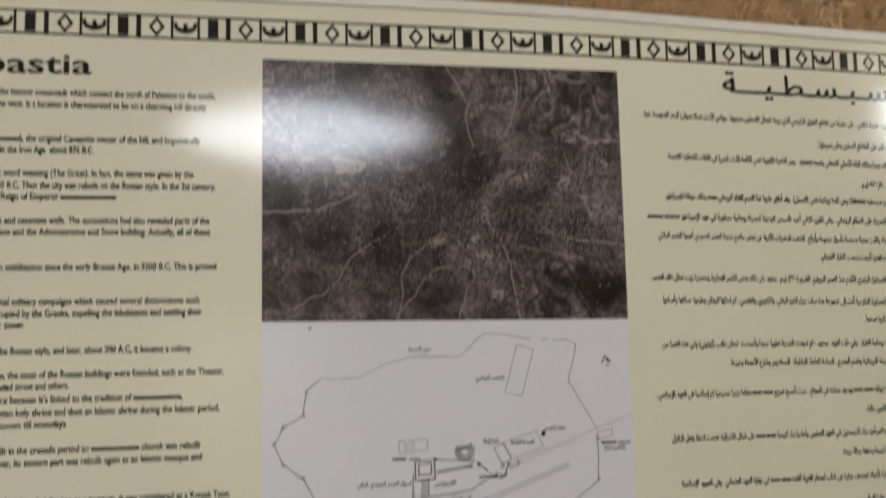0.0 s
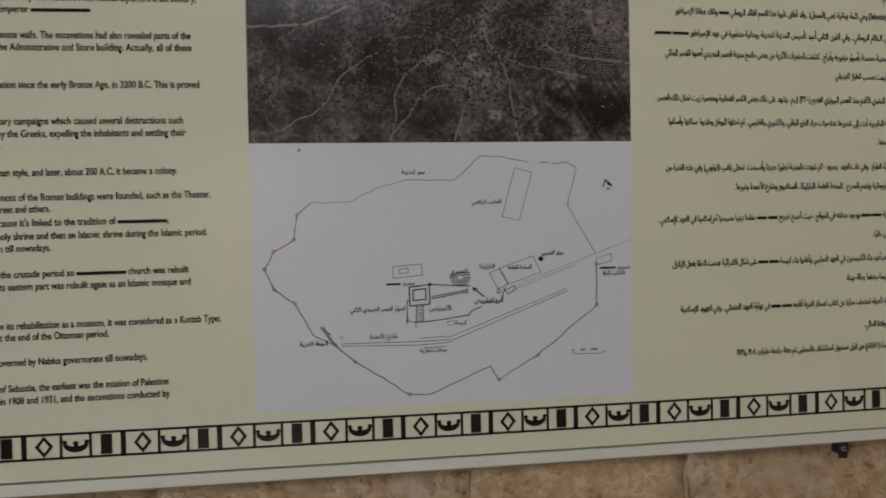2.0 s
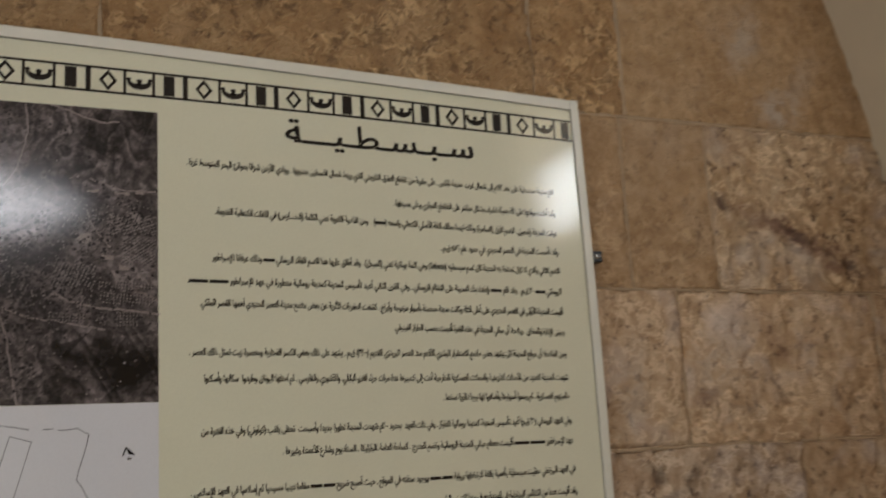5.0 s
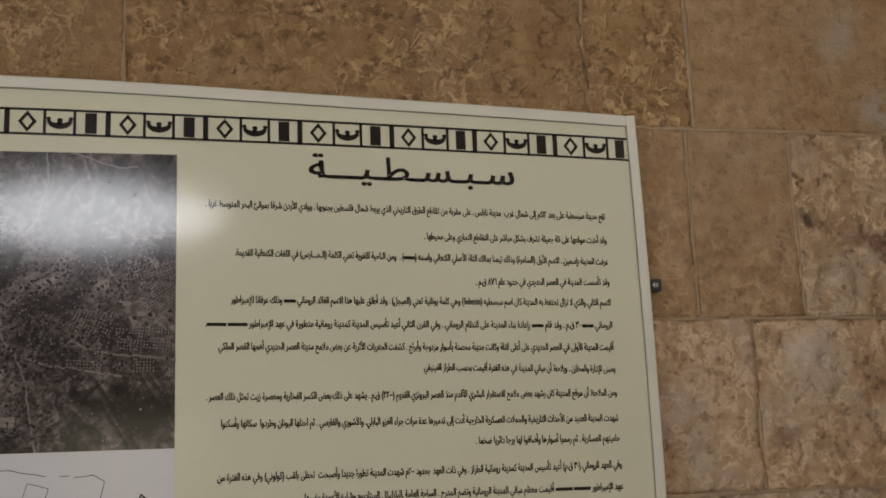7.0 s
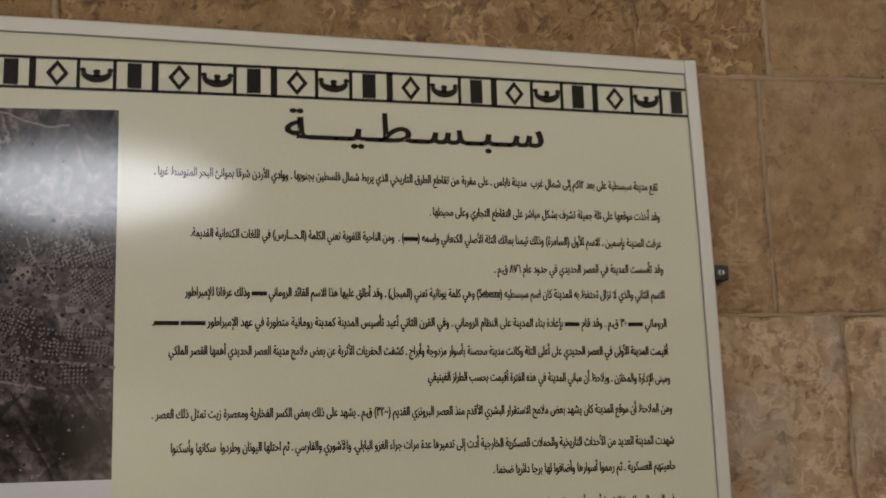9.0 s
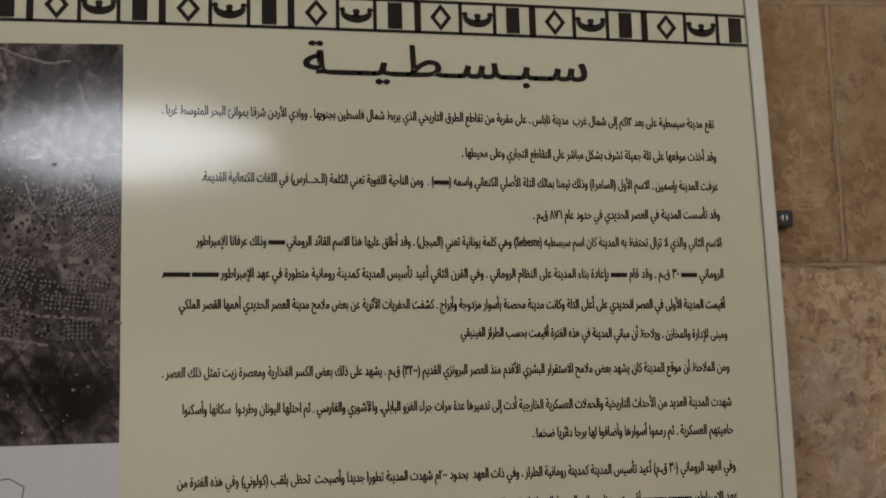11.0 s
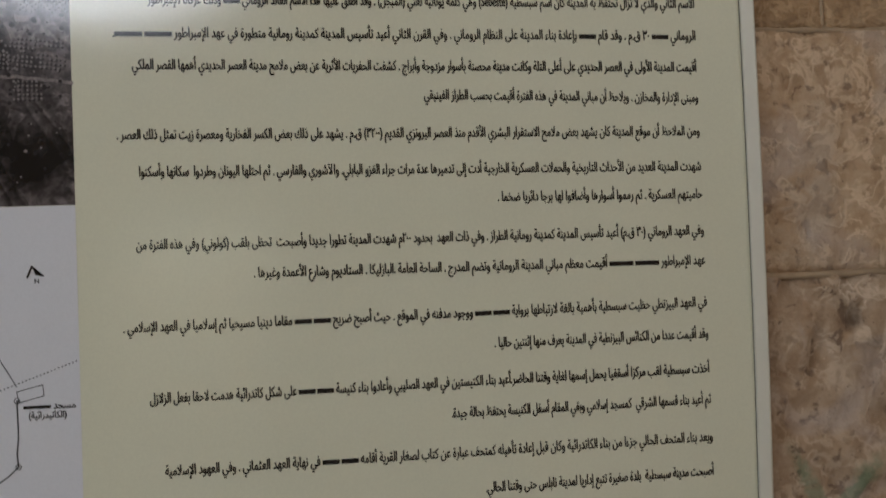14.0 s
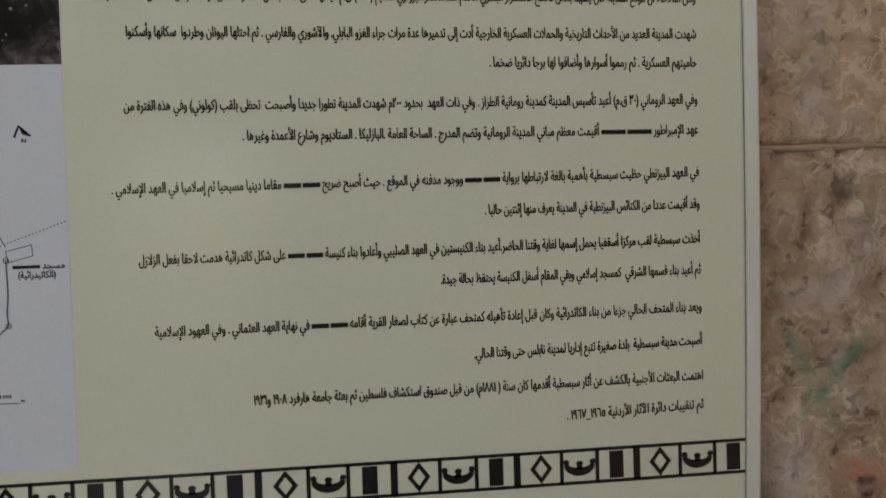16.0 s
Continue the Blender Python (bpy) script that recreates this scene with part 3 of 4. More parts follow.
# ---- lettering ----
FORMS = {}
code = 0xFE80
for letters, count in (("\u0621", 1), ("\u0622\u0623\u0624\u0625", 2), ("\u0626", 4), ("\u0627", 2), ("\u0628", 4), ("\u0629", 2), ("\u062a\u062b\u062c\u062d\u062e", 4),
                       ("\u062f\u0630\u0631\u0632", 2), ("\u0633\u0634\u0635\u0636\u0637\u0638\u0639\u063a\u0641\u0642\u0643\u0644\u0645\u0646\u0647", 4), ("\u0648\u0649", 2), ("\u064a", 4)):
    for ch in letters:
        FORMS[ch] = (code, count)
        code += count
LAM_ALEF = {"\u0622": 0xFEF5, "\u0623": 0xFEF7, "\u0625": 0xFEF9, "\u0627": 0xFEFB}
BAR = "\u25ac"


def shaped(text):
    """Joined letter forms of an Arabic line, in the order in which they stand from left to right."""
    out, i = [], 0
    ties = lambda ch: ch == "\u0640" or (ch in FORMS and FORMS[ch][1] == 4)
    while i < len(text):
        ch = text[i]
        before = text[i - 1] if i else " "
        if ch == "\u0644" and i + 1 < len(text) and text[i + 1] in LAM_ALEF:
            out.append(chr(LAM_ALEF[text[i + 1]] + (1 if ties(before) else 0)))
            i += 2
            continue
        if ch in FORMS:
            first, count = FORMS[ch]
            after = text[i + 1] if i + 1 < len(text) else " "
            l = ties(before) and count > 1
            r = count == 4 and (after in FORMS and FORMS[after][1] > 1 or after == "\u0640")
            out.append(chr(first + (3 if l and r else 2 if r else 1 if l else 0)))
        else:
            out.append({"(": ")", ")": "("}.get(ch, ch))
        i += 1
    line, run = [], []
    for ch in reversed(out):
        if ch.isascii() and ch.isalnum() or "\u0660" <= ch <= "\u0669":
            run.insert(0, ch)
        else:
            line += run + [ch]
            run = []
    return "".join(line + run)


def lettering(text, bold=0.0, fine=3):
    """Mesh data of one line of the built-in font at size 1."""
    cu = bpy.data.curves.new("text", "FONT")
    cu.body, cu.resolution_u, cu.offset, cu.size = text, fine, bold * 10, 10.0
    ob = new("text", cu)
    bpy.context.view_layer.update()
    me = bpy.data.meshes.new_from_object(ob.evaluated_get(bpy.context.evaluated_depsgraph_get()))
    bpy.data.objects.remove(ob)
    bpy.data.curves.remove(cu)
    me.transform(Matrix.Scale(1 / 10.0, 4))
    return me


def text_line(text, x0, x1, z0, z1, size, mat=INK, name="text_line", y=INKY, heavy=0.0003):
    """One printed line, fitted between x0 and x1, its baseline from z0 to z1; its weight comes from three prints, a hair apart."""
    vs, fs = [], []
    for j, (bold, fine, dx, dz) in enumerate(((0.0, 3, 0, 0), (0.008, 6, heavy, 0), (0.015, 3, heavy / 2, 0))):
        print_ = lettering(text, bold, fine)
        xs = [v.co.x for v in print_.vertices]
        a, b, k = min(xs), max(xs), len(vs)
        for v in print_.vertices:
            s = (v.co.x - a) / (b - a)
            vs.append((x0 + s * (x1 - x0) + dx - ORIGIN.x, y - 0.00004 * j - ORIGIN.y, z0 + s * (z1 - z0) + v.co.y * size + dz - ORIGIN.z))
        fs += [tuple(i + k for i in f.vertices) for f in print_.polygons]
        bpy.data.meshes.remove(print_)
    me = bpy.data.meshes.new(name)
    me.from_pydata(vs, [], fs)
    me.materials.clear()
    me.materials.append(mat)
    me.name = name
    ob = new(name, me)
    ob.parent = board
    return ob


# Arabic column: text, left end, middle height at the left and at the right; personal names stand as bars
N4, N6, N8 = BAR * 2, BAR * 2 + " " + BAR * 2, BAR * 3 + " " + BAR * 3
ARABIC = [
    ("تقع مدينة سبسطية على بعد ١٢كم إلى شمال غرب  مدينة نابلس . على مقربة من تقاطع الطرق التاريخي الذي يربط شمال فلسطين بجنوبها . ووادي الأردن شرقا بموانئ البحر المتوسط غربا .", 0.890, 2.083, 2.069),
    ("وقد أخذت موقعها على تلة جميلة تشرف بشكل مباشر على التقاطع التجاري وعلى محيطها .", 1.212, 2.036, 2.031),
    ("عرفت المدينة بإسمين . الاسم الأول (السامرة) وذلك تيمنا بمالك التلة الأصلي الكنعاني واسمه (" + N4 + ") .  ومن الناحية اللغوية تعني الكلمة (الـحـــارس) في اللغات الكنعانية القديمة.", 0.932, 2.010, 1.997),
    ("وقد تأسست المدينة في العصر الحديدي في حدود عام ٨٧٦ ق.م .", 1.289, 1.966, 1.965),
    ("الاسم الثاني والذي لا تزال تحتفظ به المدينة كان اسم سبسطيه (Sebeste) وهي كلمة يونانية تعني (المبجل) . وقد أطلق عليها هذا الاسم القائد الروماني " + N4 + " وذلك عرفانا للإمبراطور", 0.926, 1.941, 1.933),
    ("الروماني " + N4 + " ٣٠ ق.م . وقد قام " + N4 + " بإعادة بناء المدينة على النظام الروماني . وفي القرن الثاني أعيد تأسيس المدينة كمدينة رومانية متطورة في عهد الإمبراطور " + N8 + ".", 0.891, 1.907, 1.898),
    ("أقيمت المدينة الأولى في العصر الحديدي على أعلى التلة وكانت مدينة محصنة بأسوار مزدوجة وأبراج . كشفت الحفريات الأثرية عن بعض ملامح مدينة العصر الحديدي أهمها القصر الملكي", 0.909, 1.874, 1.864),
    ("ومبنى الإدارة والمخازن . ويلاحظ أن مباني المدينة في هذه الفترة أقيمت بحسب الطراز الفينيقي", 1.205, 1.839, 1.831),
    ("ومن الملاحظ أن موقع المدينة كان يشهد بعض ملامح الاستقرار البشري الأقدم منذ العصر البرونزي القديم (٣٢٠٠) ق.م . يشهد على ذلك بعض الكسر الفخارية ومعصرة زيت تمثل ذلك العصر .", 0.892, 1.803, 1.795),
    ("شهدت المدينة العديد من الأحداث التاريخية والحملات العسكرية الخارجية أدت إلى تدميرها عدة مرات جراء الغزو البابلي. والآشوري والفارسي . ثم احتلها اليونان وطردوا  سكانها وأسكنوا", 0.913, 1.765, 1.757),
    ("حاميتهم العسكرية . ثم رمموا أسوارها وأضافوا لها برجا دائريا ضخما .", 1.279, 1.730, 1.727),
    ("وفي العهد الروماني (٣٠ ق.م) أعيد تأسيس المدينة كمدينة رومانية الطراز . وفي ذات العهد  بحدود ٢٠٠م شهدت المدينة تطورا جديدا وأصبحت  تحظى بلقب (كولوني) وفي هذه الفترة من", 0.908, 1.691, 1.688),
    ("عهد الإمبراطور " + N8 + " أقيمت معظم مباني المدينة الرومانية وتضم المدرج . الساحة العامة .البازليكا . الستاديوم وشارع الأعمدة وغيرها .", 1.024, 1.659, 1.656),
    ("في العهد البيزنطي حظيت سبسطية بأهمية بالغة لارتباطها برواية " + N6 + " ووجود مدفنه في الموقع . حيث أصبح ضريح " + N6 + " مقاما دينيا مسيحيا ثم إسلاميا في العهد الإسلامي .", 0.893, 1.608, 1.611),
    ("وقد أقيمت عددا من الكنائس البيزنطية في المدينة يعرف منها إثنتين حاليا .", 1.270, 1.577, 1.577),
    ("أخذت سبسطية لقب مركزا أسقفيا يحمل إسمها لغاية وقتنا الحاضر.أعيد بناء الكنيستين في العهد الصليبي وأعادوا بناء كنيسة " + N6 + " على شكل كاتدرائية هدمت لاحقا بفعل الزلازل", 0.917, 1.536, 1.540),
    ("ثم أعيد بناء قسمها الشرقي  كمسجد إسلامي وبقي المقام أسفل الكنيسة يحتفظ بحالة جيدة.", 1.222, 1.506, 1.507),
    ("ويعد بناء المتحف الحالي جزءا من بناء الكاتدرائية وكان قبل إعادة تأهيله كمتحف عبارة عن كتاب لصغار القرية أقامه " + N6 + " في نهاية العهد العثماني . وفي العهود الإسلامية", 0.930, 1.463, 1.467),
    ("أصبحت مدينة سبسطية  بلدة صغيرة تتبع إداريا لمدينة نابلس حتى وقتنا الحالي.", 1.255, 1.427, 1.431),
    ("اهتمت البعثات الأجنبية بالكشف عن أثار سبسطية أقدمها كان سنة ( ١٨٨١م) من قبل صندوق استكشاف فلسطين ثم بعثة جامعة هارفرد ١٩٠٨ و١٩٣١", 1.026, 1.389, 1.393),
    ("ثم تنقيبات دائرة الآثار الأردنية ١٩٦٥_١٩٦٧ .", 1.352, 1.357, 1.362),
]
for text, x0, zl, zr_ in ARABIC:
    text_line(shaped(text), x0, 1.502, zl - 0.0030, zr_ - 0.0030, 0.0145, heavy=0.0005)
text_line(shaped("سـبـسـطـيـــة"), 1.040, 1.356, 2.1265, 2.1195, 0.050, name="title", heavy=0.0018)
tie = [v.co.y for v in lettering("\u0640", 0.0).vertices]
bm = bmesh.new()
box(bm, 1.054, 1.095, INKY - 0.0001, INKY, 2.1262 + min(tie) * 0.050, 2.1262 + max(tie) * 0.050)
fix("title_tie", bm, INK)

# English column: left end as far as it was seen
ENGLISH = [
    ("the historic crossroads which connect the north of Palestine to the south,", -0.143, 0.180, 2.0905),
    ("the west. It s location is characterized to be on a charming hill directly", -0.147, 0.166, 2.0720),
    (N4 + BAR + "), the original Canaanite owner of the hill, and linguistically", -0.145, 0.157, 2.0180),
    ("d in the Iron Age  about 876 B.C.", -0.147, -0.002, 2.0000),
    ("ek word meaning (The Great). In fact, the name was given by the", -0.146, 0.147, 1.9645),
    ("30 B.C. Then the city was rebuilt on the Roman style. In the 2st century,", -0.141, 0.181, 1.9455),
    ("e Reign of Emperor " + BAR * 7, -0.144, 0.032, 1.9280),
    ("ers and casemate walls. The excavations had also revealed parts of the", -0.146, 0.172, 1.8915),
    ("Palace and the Administrative and Store building. Actually, all of these", -0.148, 0.173, 1.8740),
    ("man stabilization since the early Bronze Age, in 3200 B.C. This is proved", -0.148, 0.183, 1.8205),
    ("ternal military campaigns which caused several destructions such", -0.146, 0.158, 1.7685),
    ("occupied by the Greeks, expelling the inhabitants and settling their", -0.144, 0.162, 1.7505),
    ("ular tower.", -0.144, -0.096, 1.7330),
    ("to the Roman style, and later, about 200 A.C, it became a colony.", -0.146, 0.148, 1.6950),
    (BAR * 2 + ", the most of the Roman buildings were founded, such as the Theater,", -0.146, 0.195, 1.6595),
    ("onnaded street and others.", -0.146, -0.031, 1.6420),
    ("rtance because it's linked to the tradition of " + BAR * 6 + ",", -0.146, 0.134, 1.6230),
    ("Christian holy shrine and then an Islamic shrine during the Islamic period.", -0.150, 0.189, 1.6040),
    ("are known till nowadays.", -0.146, -0.032, 1.5860),
    ("rebuilt in the crusade period so " + BAR * 6 + " church was rebuilt", -0.146, 0.161, 1.5495),
    ("owever, its eastern part was rebuilt again as an Islamic mosque and", -0.146, 0.163, 1.5315),
    ("and before its rehabilitation as a museum, it was considered as a Kottab Type;", -0.147, 0.205, 1.4755),
    (BAR * 3 + " at the end of the Ottoman period.", -0.146, 0.045, 1.4590),
    ("d town governed by Nablus governorate till nowadays.", -0.147, 0.099, 1.4230),
    ("remains of Sebastia, the earliest was the mission of Palestine", -0.146, 0.128, 1.3855),
    ("niversity in 1908 and 1931, and the excavations conducted by", -0.148, 0.129, 1.3675),
]
for text, x0, x1, z in ENGLISH:
    text_line(text, x0, x1, z - 0.0050, z - 0.0035, 0.0150, heavy=0.0004)
text_line("Sebastia", -0.232, -0.008, 2.1195, 2.1215, 0.0450, name="title")

# ---- the line plan ----
PY = SHEETY - 0.0003


def drawn(name, lines, width, mat=GREY_INK, closed=False, label=""):
    bm = bmesh.new()
    for pts in lines:
        stroke(bm, pts, width, PY, closed)
    return fix(name, bm, mat, label)


def ring(x, z, r, n=10):
    return [(x + r * math.cos(2 * math.pi * i / n), z + r * math.sin(2 * math.pi * i / n)) for i in range(n)]


def wobble(pts, step=0.012, amount=0.0011, seed=0):
    """A hand-drawn line: points set along the polyline, each a little off."""
    rnd, out = random.Random(seed), [pts[0]]
    for (ax, az), (bx, bz) in zip(pts, pts[1:]):
        k = max(1, int(math.hypot(bx - ax, bz - az) / step))
        for i in range(1, k + 1):
            s = i / k
            e = amount if i < k else 0
            out.append((ax + (bx - ax) * s + rnd.uniform(-e, e), az + (bz - az) * s + rnd.uniform(-e, e)))
    return out


WEST = [(0.342, 1.445), (0.315, 1.495), (0.285, 1.516), (0.271, 1.547), (0.285, 1.573), (0.316, 1.590), (0.321, 1.627), (0.342, 1.645), (0.402, 1.646), (0.442, 1.666)]
NORTH = [(0.442, 1.666), (0.487, 1.678), (0.563, 1.677), (0.604, 1.714), (0.636, 1.713), (0.682, 1.703)]
EAST = [(0.719, 1.701), (0.743, 1.703), (0.758, 1.694), (0.743, 1.635), (0.789, 1.556)]
SOUTH = [(0.789, 1.542), (0.789, 1.477), (0.691, 1.401), (0.628, 1.365), (0.615, 1.387), (0.515, 1.347), (0.487, 1.349), (0.404, 1.403), (0.374, 1.430), (0.356, 1.458)]
drawn("city_wall_line", [wobble(WEST[:8], seed=1)], 0.0014)
drawn("city_wall_line", [wobble(WEST[7:], 0.010, 0.0016, 2), wobble(NORTH[:2], 0.010, 0.0016, 2)], 0.0008)
drawn("city_wall_line", [wobble(NORTH[1:], seed=3)], 0.0011)
drawn("city_wall_line", [wobble([(0.700, 1.7025), (0.712, 1.703)]), wobble(EAST, seed=4)], 0.0011)
drawn("city_wall_line", [wobble(SOUTH, seed=5)], 0.0015)
for x, z in WEST[1:7] + SOUTH[:4] + SOUTH[6:9]:
    drawn("tower_mark", [ring(x, z, 0.0026)], 0.0009, closed=True)
drawn("stadium_outline", [[(0.659, 1.695), (0.686, 1.687), (0.665, 1.613), (0.637, 1.619)]], 0.0009, closed=True)
drawn("forum_outline", [[(0.632, 1.539), (0.686, 1.557), (0.698, 1.531), (0.646, 1.514)]], 0.0009, closed=True)
drawn("basilica_outline", [[(0.616, 1.532), (0.631, 1.539), (0.645, 1.514), (0.629, 1.507)]], 0.0012, closed=True)
drawn("porch_outline", [[(0.640, 1.504), (0.654, 1.511), (0.658, 1.506), (0.645, 1.498)], [(0.627, 1.504), (0.632, 1.506), (0.633, 1.502), (0.628, 1.500)]], 0.0010, INK, closed=True)
drawn("temple_outline", [[(0.464, 1.546), (0.509, 1.549), (0.510, 1.532), (0.465, 1.528)], [(0.474, 1.542), (0.488, 1.543), (0.488, 1.536), (0.474, 1.535)]], 0.0010, closed=True)
drawn("citadel_outline", [[(0.489, 1.514), (0.520, 1.517), (0.521, 1.487), (0.490, 1.485)], [(0.495, 1.509), (0.515, 1.511), (0.515, 1.495), (0.495, 1.493)]], 0.0018, INK, closed=True)
drawn("citadel_walls", [[(0.520, 1.517), (0.585, 1.513)], [(0.524, 1.498), (0.580, 1.507)], [(0.524, 1.495), (0.580, 1.504)], [(0.580, 1.510), (0.580, 1.502)], [(0.486, 1.494), (0.485, 1.459)],
                        wobble([(0.497, 1.459), (0.545, 1.463), (0.582, 1.468), (0.586, 1.474), (0.601, 1.480)]), wobble([(0.601, 1.485), (0.633, 1.487), (0.640, 1.509)])], 0.0014, INK)
drawn("stair_hatching", [[(0.500, 1.483 - 0.003 * i), (0.511, 1.484 - 0.003 * i)] for i in range(8)] + [[(0.500, 1.485), (0.499, 1.460)], [(0.511, 1.486), (0.510, 1.462)], [(0.485, 1.462), (0.505, 1.459)]], 0.0011)
drawn("colonnaded_street", [[(0.384, 1.431), (0.505, 1.430)], [(0.384, 1.4275), (0.505, 1.4245)], [(0.506, 1.4350), (0.548, 1.4365)], [(0.505, 1.4300), (0.550, 1.4310)], [(0.505, 1.4245), (0.552, 1.4270)], [(0.510, 1.4200), (0.545, 1.4205)],
                           [(0.739, 1.504), (0.548, 1.434)], [(0.743, 1.501), (0.550, 1.428)]], 0.0010)
# the dotted road
bm = bmesh.new()
for i in range(60):
    s = i / 59
    for dz in (0.0, -0.005 if s > 0.45 else 0.0):
        polygon(bm, ring(0.847 - 0.205 * s, 1.579 - 0.073 * s + dz, 0.0009, 6), PY)
fix("dotted_road", bm, GREY_INK)
drawn("gate_outline", [[(0.789, 1.551), (0.814, 1.557), (0.815, 1.546), (0.791, 1.540)]], 0.0009, closed=True)
drawn("west_gate_outline", [[(0.353, 1.457), (0.372, 1.430)], [(0.358, 1.452), (0.368, 1.446)], [(0.342, 1.445), (0.372, 1.430)]], 0.0014)
for outline in (ring(0.384, 1.440, 0.0024), ring(0.499, 1.453, 0.0024), ring(0.486, 1.463, 0.002), [(0.548, 1.459), (0.558, 1.460), (0.558, 1.454), (0.548, 1.453)]):
    drawn("small_outline", [outline], 0.0008, closed=True)
# theatre: half rings
half = [[(0.569 + r * math.cos(radians(180 + 180 * i / 12)), 1.528 + r * math.sin(radians(180 + 180 * i / 12))) for i in range(13)] for r in (0.006, 0.009, 0.012, 0.015)]
drawn("theatre_outline", half + [[(0.553, 1.529), (0.585, 1.531)], [(0.553, 1.532), (0.585, 1.534)]], 0.0013, INK)
drawn("pointer_arrow", [[(0.606, 1.496), (0.589, 1.510)], [(0.589, 1.510), (0.596, 1.508)], [(0.589, 1.510), (0.591, 1.504)]], 0.0016, INK)
bm = bmesh.new()
polygon(bm, ring(0.6985, 1.5520, 0.0040, 16), PY)
fix("site_dot", bm, INK)
bm = bmesh.new()
polygon(bm, ring(0.5215, 1.5175, 0.0026, 10), PY)
fix("corner_dot", bm, INK)
bm = bmesh.new()
polygon(bm, [(0.324, 1.7215), (0.3275, 1.7225), (0.3290, 1.7270), (0.3262, 1.7265)], PY)
fix("ink_speck", bm, INK)
# north arrow
bm = bmesh.new()
stroke(bm, [(0.8020, 1.6640), (0.8065, 1.6745), (0.8170, 1.6650)], 0.0019, PY)
polygon(bm, [(0.8060, 1.6760), (0.8100, 1.6660), (0.8185, 1.6640)], PY)
fix("north_arrow", bm, INK)
drawn("scale_bar", [[(0.749, 1.4005), (0.796, 1.3995)], [(0.749, 1.4005), (0.749, 1.4030)]], 0.0009)

LABELS = [("سور المدينة", 0.499, 1.689, 0.036), ("الملعب الرياضي", 0.613, 1.642, 0.047), ("مركز التفسير", 0.717, 1.560, 0.036), ("البازيليكا", 0.612, 1.542, 0.024), ("الساحة العامة", 0.664, 1.539, 0.038),
          ("المسرح", 0.568, 1.536, 0.024), ("معبد أغسطس", 0.476, 1.519, 0.044), ("اسوار العصر الحديدي الثاني", 0.440, 1.481, 0.084), ("الأكروبوليس", 0.537, 1.479, 0.034), ("البرج الهيلينستي", 0.614, 1.489, 0.046),
          ("كنيسة", 0.569, 1.456, 0.018), ("شارع الأعمدة", 0.448, 1.439, 0.042), ("محلات تجارية", 0.525, 1.415, 0.042), ("البوابة الغربية", 0.342, 1.432, 0.042), ("مسجد النبي يحيى", 0.820, 1.535, 0.050), ("(الكاتيدرائية)", 0.818, 1.526, 0.036)]
LABELS[6] = ("معبد " + N4, 0.476, 1.519, 0.044)
LABELS[14] = ("مسجد " + N4 + BAR, 0.820, 1.535, 0.050)
for text, x, z, w in LABELS:
    text_line(shaped(text), x - w / 2, x + w / 2, z - 0.002, z - 0.002, 0.0095, name="map_label", y=PY, heavy=0.0002)
text_line("N", 0.8088, 0.8128, 1.6580, 1.6580, 0.006, name="north_letter", y=PY)
for text, x in (("0", 0.749), ("50", 0.7645), ("100", 0.783)):
    text_line(text, x - 0.0018 * len(text), x + 0.0018 * len(text), 1.4050, 1.4050, 0.005, name="scale_number", y=PY)
text_line("m", 0.7975, 0.8010, 1.4005, 1.4005, 0.005, name="scale_unit", y=PY)

# ---- roads and fields of the photograph ----
FY = SHEETY - 0.0003


def photo_road(pts, width, seed):
    bm = bmesh.new()
    stroke(bm, wobble([(x, z) for x, z in pts], 0.008, 0.0012, seed), width, FY)
    fix("photo_road", bm, ROAD_INK)


ROADS = [
    ([(0.850, 1.8575), (0.805, 1.863), (0.763, 1.867), (0.736, 1.874), (0.708, 1.886)], 0.0032),
    ([(0.667, 1.736), (0.658, 1.784), (0.650, 1.832), (0.637, 1.868), (0.621, 1.887), (0.610, 1.911)], 0.0030),
    ([(0.777, 1.836), (0.717, 1.847), (0.675, 1.853), (0.648, 1.863)], 0.0022),
    ([(0.465, 1.738), (0.475, 1.778), (0.473, 1.808), (0.487, 1.835), (0.513, 1.857), (0.540, 1.877), (0.563, 1.869), (0.578, 1.849), (0.587, 1.827)], 0.0024),
    ([(0.468, 1.747), (0.495, 1.776), (0.508, 1.800), (0.531, 1.818), (0.557, 1.822), (0.589, 1.822), (0.591, 1.807), (0.579, 1.787), (0.572, 1.761), (0.565, 1.738)], 0.0024),
    ([(0.302, 1.753), (0.321, 1.768), (0.351, 1.779), (0.371, 1.799), (0.382, 1.820), (0.395, 1.838), (0.426, 1.860), (0.448, 1.871)], 0.0020),
    ([(0.255, 1.908), (0.297, 1.909), (0.340, 1.912), (0.374, 1.924), (0.401, 1.940)], 0.0034),
    ([(0.702, 2.1555), (0.726, 2.150), (0.747, 2.141), (0.770, 2.135), (0.794, 2.137)], 0.0022),
    ([(0.552, 2.154), (0.568, 2.129), (0.589, 2.091), (0.583, 2.065), (0.595, 2.020)], 0.0018),
    ([(0.669, 2.154), (0.673, 2.114), (0.660, 2.061), (0.643, 2.035)], 0.0020),
    ([(0.752, 2.005), (0.761, 1.979), (0.782, 1.953)], 0.0020),
    ([(0.756, 2.051), (0.799, 2.036), (0.846, 2.036)], 0.0018),
]
for i, (pts, width) in enumerate(ROADS):
    photo_road(pts, width, i + 20)
